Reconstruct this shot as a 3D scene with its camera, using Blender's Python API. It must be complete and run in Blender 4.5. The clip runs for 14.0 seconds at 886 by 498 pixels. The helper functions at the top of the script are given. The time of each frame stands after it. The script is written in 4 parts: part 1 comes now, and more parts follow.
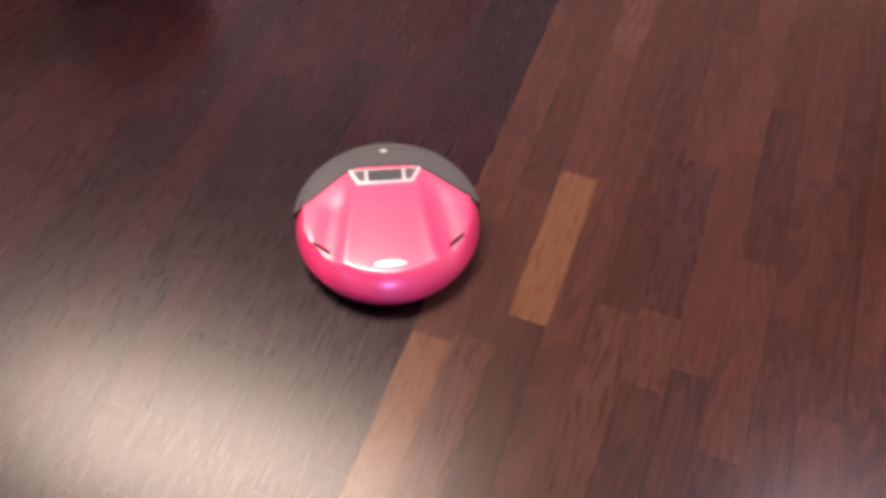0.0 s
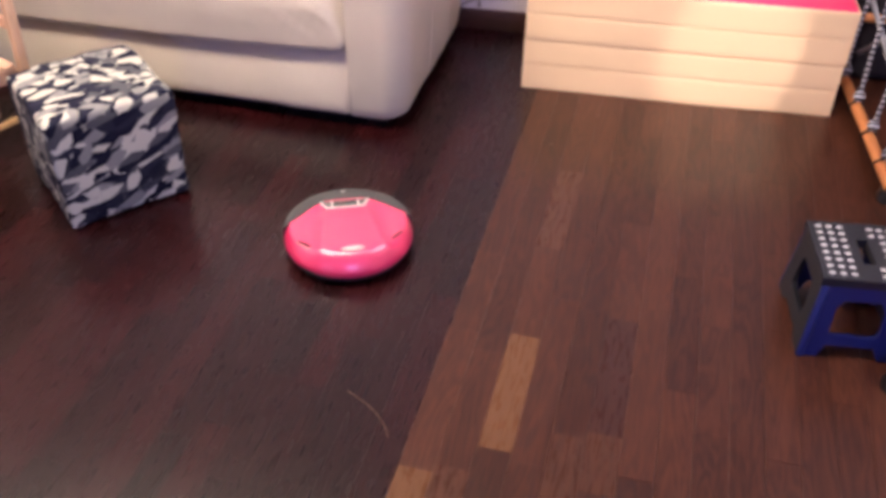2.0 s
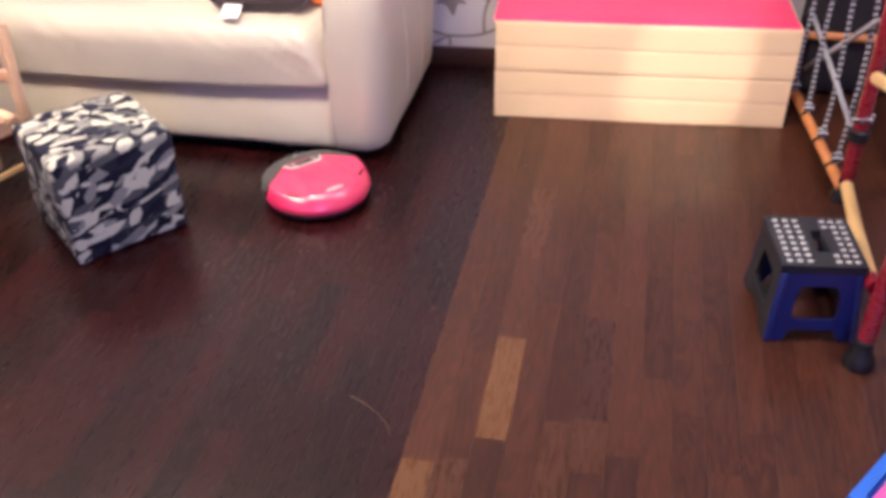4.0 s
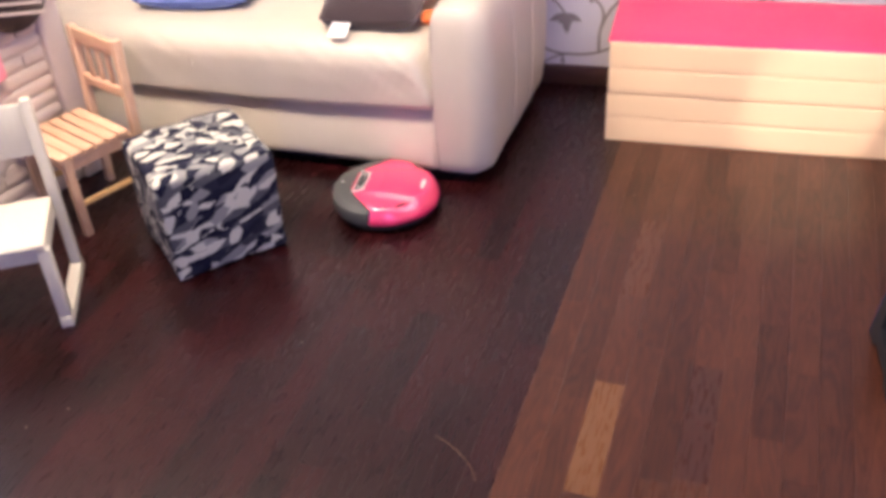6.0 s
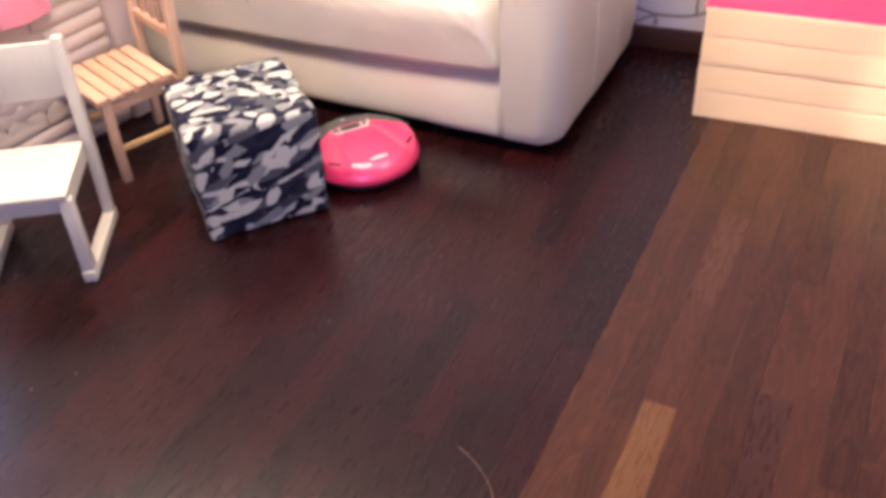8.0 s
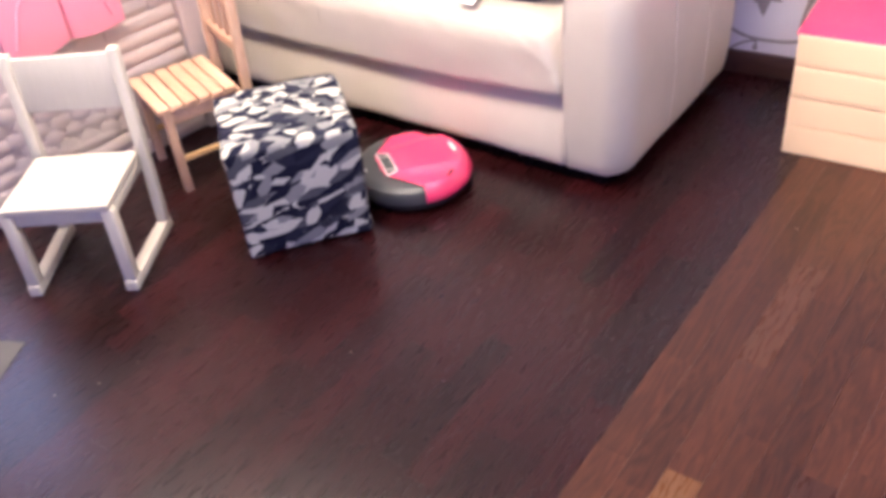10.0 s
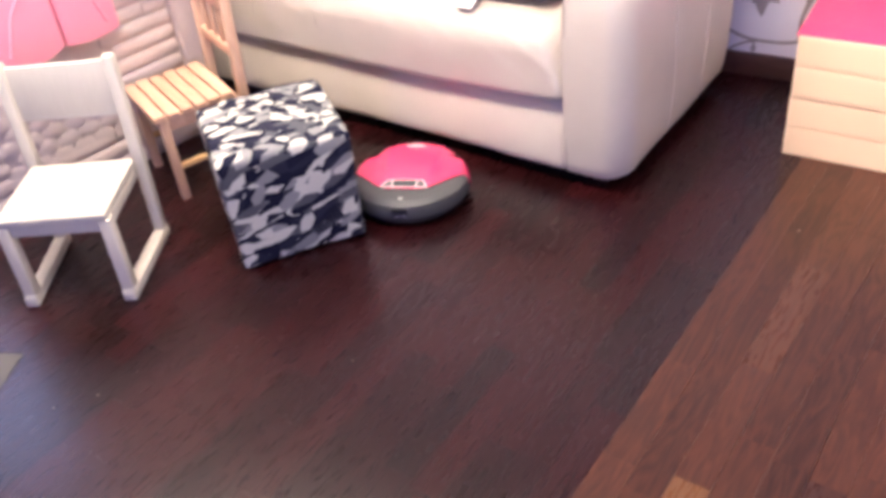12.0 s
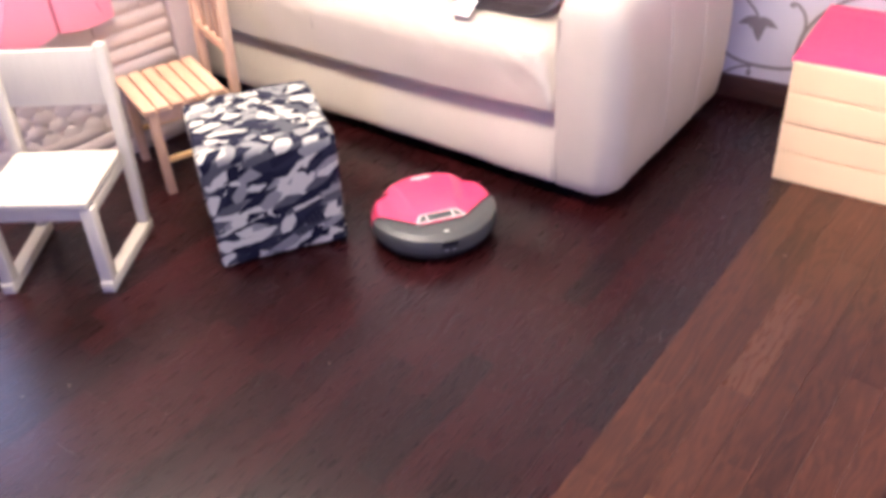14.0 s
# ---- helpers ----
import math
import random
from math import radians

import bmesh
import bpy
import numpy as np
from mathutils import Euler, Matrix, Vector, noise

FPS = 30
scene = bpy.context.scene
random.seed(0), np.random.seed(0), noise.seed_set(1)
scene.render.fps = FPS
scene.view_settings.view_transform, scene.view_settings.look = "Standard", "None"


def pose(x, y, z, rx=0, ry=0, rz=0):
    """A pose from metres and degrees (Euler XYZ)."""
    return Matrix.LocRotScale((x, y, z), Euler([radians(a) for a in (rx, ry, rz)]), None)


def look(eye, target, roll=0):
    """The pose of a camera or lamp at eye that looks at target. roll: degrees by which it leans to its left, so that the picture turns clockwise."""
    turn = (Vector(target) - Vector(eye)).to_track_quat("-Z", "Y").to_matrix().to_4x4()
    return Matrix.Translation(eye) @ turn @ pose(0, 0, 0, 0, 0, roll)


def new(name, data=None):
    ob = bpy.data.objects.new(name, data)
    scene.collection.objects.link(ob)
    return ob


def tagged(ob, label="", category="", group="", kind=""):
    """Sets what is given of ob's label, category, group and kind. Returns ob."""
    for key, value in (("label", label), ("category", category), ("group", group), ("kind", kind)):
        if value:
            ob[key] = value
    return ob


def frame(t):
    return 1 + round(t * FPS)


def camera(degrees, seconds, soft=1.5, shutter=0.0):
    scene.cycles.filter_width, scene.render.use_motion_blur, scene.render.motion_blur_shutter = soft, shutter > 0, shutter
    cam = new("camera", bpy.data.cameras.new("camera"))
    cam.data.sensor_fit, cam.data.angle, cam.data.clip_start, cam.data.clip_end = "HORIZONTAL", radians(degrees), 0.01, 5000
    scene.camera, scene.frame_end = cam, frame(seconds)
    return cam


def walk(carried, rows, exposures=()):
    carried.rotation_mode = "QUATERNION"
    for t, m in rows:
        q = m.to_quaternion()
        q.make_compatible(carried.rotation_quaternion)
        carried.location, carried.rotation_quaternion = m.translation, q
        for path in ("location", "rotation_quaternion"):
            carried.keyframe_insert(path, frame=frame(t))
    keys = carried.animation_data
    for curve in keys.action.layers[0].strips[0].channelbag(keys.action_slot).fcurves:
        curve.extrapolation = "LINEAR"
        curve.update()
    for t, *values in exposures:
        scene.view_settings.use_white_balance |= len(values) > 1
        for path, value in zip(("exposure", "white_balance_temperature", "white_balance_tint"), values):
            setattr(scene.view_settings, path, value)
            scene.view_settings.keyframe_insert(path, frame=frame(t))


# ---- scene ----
cam = camera(51.0, 14.0, soft=4.2, shutter=0.5)
PATH = [
    (0, (0.306, -0.737, 1.391), (-0.066, 0.344, -0.251), 1.3),
    (0.5, (0.354, -0.866, 1.441), (-0.01, 0.379, -0.081), -2.1),
    (1, (0.346, -1.009, 1.461), (0.029, 0.366, 0.044), 0.3),
    (1.5, (0.331, -1.089, 1.476), (-0.004, 0.385, 0.167), 1.4),
    (2, (0.376, -1.144, 1.499), (-0.008, 0.38, 0.262), 0.7),
    (2.5, (0.458, -1.23, 1.515), (0.061, 0.317, 0.311), -0.3),
    (5, (0.35, -1.336, 1.531), (0.008, 0.271, 0.391), -1.7),
    (5.5, (0.342, -1.32, 1.545), (-0.11, 0.244, 0.384), -2.7),
    (6, (0.409, -1.204, 1.544), (-0.18, 0.328, 0.4), -3.9),
    (6.5, (0.511, -1.129, 1.519), (-0.13, 0.367, 0.356), -3.7),
    (7, (0.542, -1.071, 1.503), (-0.132, 0.385, 0.309), -4.3),
    (7.5, (0.464, -1.013, 1.476), (-0.248, 0.395, 0.246), -2.9),
    (8, (0.422, -0.927, 1.486), (-0.326, 0.455, 0.248), -3.7),
    (10.5, (0.598, -0.671, 1.444), (-0.44, 0.543, 0.242), -6.9),
    (11, (0.564, -0.69, 1.446), (-0.433, 0.544, 0.228), -6.5),
    (11.5, (0.57, -0.651, 1.458), (-0.429, 0.575, 0.234), -7.0),
    (12, (0.551, -0.675, 1.451), (-0.454, 0.563, 0.245), -7.1),
    (12.5, (0.579, -0.651, 1.445), (-0.421, 0.596, 0.242), -7.7),
    (13, (0.574, -0.642, 1.453), (-0.429, 0.59, 0.238), -5.6),
    (13.5, (0.562, -0.662, 1.44), (-0.447, 0.598, 0.26), -4.8),
    (14, (0.564, -0.662, 1.425), (-0.437, 0.603, 0.242), -3.8),
]
EXPOSURES = [(0, -0.08, 5800, 26), (2.5, -0.10, 5680, 20), (5, 0.02, 5620, 17), (7.5, 0.0, 5780, 23), (8.2, 0.04, 5680, 21), (10.3, 0.32, 5400, 20), (14, 0.34, 5420, 20)]
walk(cam, [(t, look(eye, target, roll)) for t, eye, target, roll in PATH], EXPOSURES)

# ---- world and light ----
world = bpy.data.worlds.new("world")
scene.world = world
world.use_nodes = True
wn = world.node_tree.nodes
sky = wn.new("ShaderNodeTexSky")
sky.sky_type, sky.sun_disc, sky.sun_elevation, sky.sun_rotation = "NISHITA", False, radians(4), radians(200)
wn["Background"].inputs["Strength"].default_value = 0.05
world.node_tree.links.new(sky.outputs[0], wn["Background"].inputs["Color"])


def lamp(name, kind, m, power, color, **settings):
    data = bpy.data.lights.new(name, kind)
    data.energy, data.color = power, color
    if kind == "AREA":
        data.shape = settings.get("shape", "DISK")
        data.size = settings.get("size", 0.3)
        data.size_y = settings.get("size_y", data.size)
    if kind == "SPOT":
        data.spot_size, data.spot_blend, data.shadow_soft_size = radians(settings["cone"]), settings["blend"], settings["size"]
    ob = new(name, data)
    ob.matrix_world = m
    return ob


WARM = (1.0, 0.80, 0.58)
lamp("ceiling_light", "AREA", look((-1.12, 0.36, 2.40), (-1.12, 0.36, 0)), 108, (1.0, 0.79, 0.51), shape="ELLIPSE", size=2.20, size_y=0.56)
lamp("ceiling_light_upper", "AREA", look((-1.12, 0.36, 2.405), (-1.12, 0.36, 3)), 26, (1.0, 0.82, 0.62), shape="ELLIPSE", size=2.0, size_y=0.40)
lamp("spot_mat", "SPOT", look((0.30, -0.10, 2.36), (0.50, 1.68, 0.22)), 190, WARM, cone=27, blend=0.75, size=0.04)
lamp("spot_side", "SPOT", look((1.64, -1.45, 2.30), (0.60, 1.66, 0.18)), 420, WARM, cone=7.5, blend=0.55, size=0.04)
# Fill from the right, added to brighten the sofa arm's side.
lamp("side_fill", "AREA", look((1.42, 0.70, 2.40), (1.1, 0.9, 0)), 20, (1.0, 0.90, 0.84), size=0.30)
# The next two: unseen cool sources, assumed for the robot's violet glints.
lamp("window_light", "AREA", look((-1.5, -2.99, 1.2), (-1.5, 0.6, 1.2)), 7, (0.42, 0.42, 1.0), shape="RECTANGLE", size=0.30, size_y=0.28)
lamp("cool_glint_light", "AREA", look((1.16, -2.99, 1.15), (1.16, 0.6, 1.15)), 27, (0.42, 0.42, 1.0), shape="RECTANGLE", size=0.34, size_y=0.46)
lamp("window_light", "AREA", look((-2.89, 0.42, 1.50), (0.0, 0.42, 1.50)), 8, (0.70, 0.72, 1.0), shape="RECTANGLE", size=0.60, size_y=0.80)


# ---- materials ----


def nodes_of(name):
    m = bpy.data.materials.new(name)
    m.use_nodes = True
    return m, m.node_tree.nodes, m.node_tree.links, m.node_tree.nodes["Principled BSDF"]


def surface(name, color, rough=0.5, metal=0.0, var=0.15, scale=6.0, bump=0.15, bscale=120.0, spec=0.5, sheen=0.0, coat=0.0, stretch=(1, 1, 1), distance=0.002):
    """A plain material with a coarse and a fine variation."""
    m, n, l, p = nodes_of(name)
    tc, mp = n.new("ShaderNodeTexCoord"), n.new("ShaderNodeMapping")
    mp.inputs["Scale"].default_value = stretch
    l.new(tc.outputs["Object"], mp.inputs["Vector"])
    big, fine = n.new("ShaderNodeTexNoise"), n.new("ShaderNodeTexNoise")
    big.inputs["Scale"].default_value, big.inputs["Detail"].default_value = scale, 5
    fine.inputs["Scale"].default_value, fine.inputs["Detail"].default_value = bscale, 4
    for t in (big, fine):
        l.new(mp.outputs[0], t.inputs["Vector"])
    ramp = n.new("ShaderNodeValToRGB")
    ramp.color_ramp.elements[0].position, ramp.color_ramp.elements[1].position = 0.3, 0.7
    ramp.color_ramp.elements[0].color = (*[c * (1 - var) for c in color], 1)
    ramp.color_ramp.elements[1].color = (*[min(1, c * (1 + var * 0.6)) for c in color], 1)
    l.new(big.outputs["Fac"], ramp.inputs["Fac"])
    l.new(ramp.outputs["Color"], p.inputs["Base Color"])
    rr = n.new("ShaderNodeMapRange")
    rr.inputs["To Min"].default_value, rr.inputs["To Max"].default_value = max(0.02, rough - 0.08), min(1, rough + 0.08)
    l.new(fine.outputs["Fac"], rr.inputs["Value"])
    l.new(rr.outputs[0], p.inputs["Roughness"])
    b = n.new("ShaderNodeBump")
    b.inputs["Strength"].default_value, b.inputs["Distance"].default_value = bump, distance
    l.new(fine.outputs["Fac"], b.inputs["Height"])
    l.new(b.outputs[0], p.inputs["Normal"])
    p.inputs["Metallic"].default_value, p.inputs["Specular IOR Level"].default_value = metal, spec
    p.inputs["Sheen Weight"].default_value, p.inputs["Coat Weight"].default_value = sheen, coat
    return m


def wood(name, dark, light, rough=0.3, random_from="object", spread=0.5, grain=1.0, along="Y", coat=0.0, spec=0.5, uneven=0.16, relief=0.07):
    """Wood with grain along one axis; each piece has its own tone."""
    m, n, l, p = nodes_of(name)
    tc = n.new("ShaderNodeTexCoord")
    if random_from == "object":
        rnd = n.new("ShaderNodeObjectInfo").outputs["Random"]
    else:
        rnd = n.new("ShaderNodeNewGeometry").outputs["Random Per Island"]
    off = n.new("ShaderNodeVectorMath")
    off.operation = "MULTIPLY_ADD"
    l.new(rnd, off.inputs[0])
    off.inputs[1].default_value = (7.0, 31.0, 3.0)
    l.new(tc.outputs["Object"], off.inputs[2])
    mp = n.new("ShaderNodeMapping")
    mp.inputs["Scale"].default_value = {"Y": (9, 1, 9), "X": (1, 9, 9), "Z": (9, 9, 1)}[along]
    l.new(off.outputs[0], mp.inputs["Vector"])
    fig, fine = n.new("ShaderNodeTexNoise"), n.new("ShaderNodeTexNoise")
    fig.inputs["Scale"].default_value, fig.inputs["Detail"].default_value, fig.inputs["Distortion"].default_value = 2.2, 3, 0.6
    fine.inputs["Scale"].default_value, fine.inputs["Detail"].default_value = 18, 6
    for t in (fig, fine):
        l.new(mp.outputs[0], t.inputs["Vector"])
    rings = n.new("ShaderNodeMath")
    rings.operation = "MULTIPLY"
    rings.inputs[1].default_value = 9.0
    l.new(fig.outputs["Fac"], rings.inputs[0])
    fr = n.new("ShaderNodeMath")
    fr.operation = "PINGPONG"
    fr.inputs[1].default_value = 0.5
    l.new(rings.outputs[0], fr.inputs[0])
    mix = n.new("ShaderNodeMath")
    mix.operation = "MULTIPLY_ADD"
    mix.inputs[1].default_value = 0.55 * grain
    l.new(fr.outputs[0], mix.inputs[0])
    f2 = n.new("ShaderNodeMath")
    f2.operation = "MULTIPLY_ADD"
    f2.inputs[1].default_value, f2.inputs[2].default_value = 0.5 * grain, -0.2 * grain
    l.new(fine.outputs["Fac"], f2.inputs[0])
    l.new(f2.outputs[0], mix.inputs[2])
    tone = n.new("ShaderNodeMath")
    tone.operation = "MULTIPLY_ADD"
    tone.inputs[1].default_value = spread
    l.new(rnd, tone.inputs[0])
    l.new(mix.outputs[0], tone.inputs[2])
    ramp = n.new("ShaderNodeValToRGB")
    ramp.color_ramp.elements[0].color, ramp.color_ramp.elements[1].color = (*dark, 1), (*light, 1)
    ramp.color_ramp.elements[1].position = 0.95
    l.new(tone.outputs[0], ramp.inputs["Fac"])
    l.new(ramp.outputs["Color"], p.inputs["Base Color"])
    rr = n.new("ShaderNodeMapRange")
    rr.inputs["To Min"].default_value, rr.inputs["To Max"].default_value = rough - uneven * 0.4, rough + uneven * 0.6
    l.new(fine.outputs["Fac"], rr.inputs["Value"])
    l.new(rr.outputs[0], p.inputs["Roughness"])
    b = n.new("ShaderNodeBump")
    b.inputs["Strength"].default_value, b.inputs["Distance"].default_value = relief, 0.001
    l.new(fine.outputs["Fac"], b.inputs["Height"])
    l.new(b.outputs[0], p.inputs["Normal"])
    p.inputs["Coat Weight"].default_value, p.inputs["Specular IOR Level"].default_value = coat, spec
    return m


def camouflage(name):
    """Printed fabric: overlapping slanted patches in white, greys and navy."""
    m, n, l, p = nodes_of(name)
    tc = n.new("ShaderNodeTexCoord")
    warp = n.new("ShaderNodeTexNoise")
    warp.inputs["Scale"].default_value, warp.inputs["Detail"].default_value = 14, 2
    l.new(tc.outputs["Object"], warp.inputs["Vector"])
    add = n.new("ShaderNodeVectorMath")
    add.operation = "MULTIPLY_ADD"
    add.inputs[1].default_value = (0.013, 0.013, 0.013)
    l.new(warp.outputs["Color"], add.inputs[0])
    l.new(tc.outputs["Object"], add.inputs[2])
    last = None
    for turn, size, cut in (((0.2, 0.62, -0.12), (13.5, 34, 36), 0.0), ((-0.2, 0.95, 0.15), (14, 37, 38), 0.50), ((0.3, 0.30, 0.10), (17, 45, 45), 0.66)):
        spin, mp = n.new("ShaderNodeMapping"), n.new("ShaderNodeMapping")
        spin.inputs["Rotation"].default_value, mp.inputs["Scale"].default_value = turn, size
        l.new(add.outputs[0], spin.inputs["Vector"])
        l.new(spin.outputs[0], mp.inputs["Vector"])
        v = n.new("ShaderNodeTexVoronoi")
        v.inputs["Scale"].default_value = 1.0
        l.new(mp.outputs[0], v.inputs["Vector"])
        sep = n.new("ShaderNodeSeparateColor")
        l.new(v.outputs["Color"], sep.inputs[0])
        ramp = n.new("ShaderNodeValToRGB")
        ramp.color_ramp.interpolation = "CONSTANT"
        e = ramp.color_ramp.elements
        e[0].position, e[0].color = 0.0, (0.006, 0.007, 0.022, 1)
        e[1].position, e[1].color = 0.22, (0.016, 0.018, 0.036, 1)
        for pos, c in ((0.37, (0.080, 0.084, 0.096)), (0.53, (0.23, 0.235, 0.235)), (0.74, (0.52, 0.52, 0.46))):
            k = e.new(pos)
            k.color = (*c, 1)
        l.new(sep.outputs[0], ramp.inputs["Fac"])
        if last is None:
            last = ramp.outputs["Color"]
        else:
            gt = n.new("ShaderNodeMath")
            gt.operation = "GREATER_THAN"
            gt.inputs[1].default_value = cut
            l.new(sep.outputs[1], gt.inputs[0])
            mx = n.new("ShaderNodeMix")
            mx.data_type = "RGBA"
            l.new(gt.outputs[0], mx.inputs[0])
            l.new(last, mx.inputs[6])
            l.new(ramp.outputs["Color"], mx.inputs[7])
            last = mx.outputs[2]
    l.new(last, p.inputs["Base Color"])
    weave = n.new("ShaderNodeTexNoise")
    weave.inputs["Scale"].default_value = 300
    l.new(tc.outputs["Object"], weave.inputs["Vector"])
    b = n.new("ShaderNodeBump")
    b.inputs["Strength"].default_value, b.inputs["Distance"].default_value = 0.3, 0.001
    l.new(weave.outputs["Fac"], b.inputs["Height"])
    l.new(b.outputs[0], p.inputs["Normal"])
    p.inputs["Roughness"].default_value, p.inputs["Specular IOR Level"].default_value = 0.8, 0.2
    return m


def braid(name):
    """Two-colour braided rope: slanting black and white strands."""
    m, n, l, p = nodes_of(name)
    tc = n.new("ShaderNodeTexCoord")
    sep = n.new("ShaderNodeSeparateXYZ")
    l.new(tc.outputs["Object"], sep.inputs[0])
    mix = n.new("ShaderNodeMath")
    mix.operation = "MULTIPLY_ADD"
    mix.inputs[1].default_value = 0.8
    l.new(sep.outputs["Y"], mix.inputs[0])
    l.new(sep.outputs["Z"], mix.inputs[2])
    k = n.new("ShaderNodeMath")
    k.operation = "MULTIPLY"
    k.inputs[1].default_value = 52.0
    l.new(mix.outputs[0], k.inputs[0])
    f = n.new("ShaderNodeMath")
    f.operation = "FRACT"
    l.new(k.outputs[0], f.inputs[0])
    ramp = n.new("ShaderNodeValToRGB")
    e = ramp.color_ramp.elements
    e[0].position, e[0].color = 0.42, (0.012, 0.012, 0.016, 1)
    e[1].position, e[1].color = 0.52, (0.46, 0.46, 0.52, 1)
    l.new(f.outputs[0], ramp.inputs["Fac"])
    l.new(ramp.outputs["Color"], p.inputs["Base Color"])
    b = n.new("ShaderNodeBump")
    b.inputs["Strength"].default_value, b.inputs["Distance"].default_value = 0.6, 0.002
    l.new(f.outputs[0], b.inputs["Height"])
    l.new(b.outputs[0], p.inputs["Normal"])
    p.inputs["Roughness"].default_value = 0.8
    return m


M = {}
FLOOR_DARK = ((0.0040, 0.0006, 0.0008), (0.0255, 0.0036, 0.0042))
FLOOR_MID = ((0.020, 0.0062, 0.0036), (0.108, 0.0360, 0.0178))
M["plank_dark"] = wood("dark_parquet", *FLOOR_DARK, rough=0.27, spread=0.62, grain=0.80, spec=0.42, uneven=0.09, relief=0.11)
M["plank_mid"] = wood("brown_parquet", *FLOOR_MID, rough=0.29, spread=0.30, grain=1.2, spec=0.40, uneven=0.10)
# Paler strips; some of their gold is the lamp's glow put into colour.
M["plank_light"] = wood("honey_lit_parquet", (0.105, 0.044, 0.016), (0.195, 0.086, 0.034), rough=0.27, spread=0.15, spec=0.42, uneven=0.10, grain=0.7)
M["plank_soft"] = wood("soft_brown_lit_parquet", (0.046, 0.0162, 0.0082), (0.128, 0.0470, 0.0225), rough=0.27, spread=0.15, spec=0.42, uneven=0.10)
M["plank_deep"] = wood("deep_parquet", (0.024, 0.0080, 0.0055), (0.085, 0.029, 0.018), rough=0.27, spread=0.2, grain=0.75, spec=0.42, uneven=0.10)
M["plank_dark_rest"] = wood("dark_parquet_rest", *FLOOR_DARK, rough=0.27, spread=0.62, grain=0.80, spec=0.42, uneven=0.09, relief=0.11, random_from="island")
M["plank_mid_rest"] = wood("brown_parquet_rest", *FLOOR_MID, rough=0.29, spread=0.30, grain=1.2, spec=0.40, uneven=0.10, random_from="island")
M["joint"] = surface("joint_dust", (0.016, 0.008, 0.006), 0.6)
M["wallpaper"] = surface("wallpaper", (0.62, 0.60, 0.66), 0.75, var=0.05, bump=0.2, bscale=260)
M["vine"] = surface("wallpaper_print", (0.27, 0.24, 0.25), 0.6, var=0.15)
M["plaster"] = surface("plaster", (0.62, 0.60, 0.60), 0.85, var=0.06, bump=0.2)
M["ceiling"] = surface("ceiling_paint", (0.78, 0.77, 0.75), 0.9, var=0.04)
M["skirting"] = wood("dark_skirting", (0.030, 0.012, 0.009), (0.10, 0.042, 0.030), rough=0.35, along="X", spread=0.1)
M["leather"] = surface("cream_leather", (0.57, 0.515, 0.43), 0.42, var=0.07, scale=5, bump=0.25, bscale=55, distance=0.003)
M["piping"] = surface("grey_seam", (0.42, 0.37, 0.31), 0.6)
M["black"] = surface("black_plastic", (0.010, 0.010, 0.014), 0.45, bump=0.05)
M["rubber"] = surface("black_rubber", (0.012, 0.012, 0.015), 0.35, bump=0.05)
M["pink"] = surface("pink_lacquer", (0.84, 0.024, 0.138), 0.42, var=0.03, bump=0.01, coat=1.0, spec=1.0)
M["pink"].node_tree.nodes["Principled BSDF"].inputs["Coat Roughness"].default_value = 0.25
M["pink"].node_tree.nodes["Principled BSDF"].inputs["Coat IOR"].default_value = 1.75
M["bumper"] = surface("grey_bumper", (0.075, 0.078, 0.076), 0.40, var=0.06, bump=0.05, bscale=400)
M["vent"] = surface("dark_red_plastic", (0.035, 0.003, 0.008), 0.6, spec=0.2)
M["silver"] = surface("silver_plastic", (0.74, 0.74, 0.70), 0.3, var=0.05, metal=0.3)
M["lcd"] = surface("grey_display", (0.07, 0.08, 0.08), 0.15, var=0.05)
M["button"] = surface("dark_button", (0.10, 0.10, 0.10), 0.35)
M["camo"] = camouflage("camouflage_fabric")
M["print_navy"] = surface("navy_print", (0.010, 0.011, 0.026), 0.7)
M["vinyl"] = surface("cream_vinyl", (0.86, 0.635, 0.385), 0.34, var=0.05, scale=3, bump=0.2, bscale=40, distance=0.003)
M["red_vinyl"] = surface("red_vinyl", (0.80, 0.050, 0.150), 0.42, var=0.05, scale=3, bump=0.2, bscale=60)
M["white_wood"] = wood("white_paint", (0.56, 0.53, 0.44), (0.69, 0.66, 0.56), rough=0.45, spread=0.2, along="Z", grain=0.6)
M["pine"] = wood("pine", (0.50, 0.30, 0.18), (0.73, 0.49, 0.335), rough=0.45, spread=0.35, along="X")
M["pine_z"] = wood("pine_upright", (0.46, 0.29, 0.19), (0.70, 0.49, 0.34), rough=0.45, spread=0.35, along="Z")
M["house"] = surface("beige_plastic", (0.58, 0.50, 0.46), 0.5, var=0.08, scale=9, bump=0.3, bscale=70, stretch=(1, 0.25, 1), distance=0.002)
M["stone"] = surface("greige_plastic", (0.54, 0.47, 0.44), 0.55, var=0.1, bump=0.3, bscale=60)
M["shutter"] = surface("pink_plastic", (0.88, 0.33, 0.43), 0.45, var=0.04)
M["porthole"] = surface("dark_brown_plastic", (0.030, 0.018, 0.020), 0.4)
M["stool_black"] = surface("charcoal_plastic", (0.018, 0.020, 0.026), 0.5, bump=0.1, bscale=300)
M["stool_blue"] = surface("blue_plastic", (0.009, 0.017, 0.125), 0.42, var=0.06)
M["dot"] = surface("white_rubber", (0.62, 0.62, 0.60), 0.7)
M["red_paint"] = surface("dark_red_enamel", (0.22, 0.010, 0.022), 0.28, var=0.06, coat=0.3)
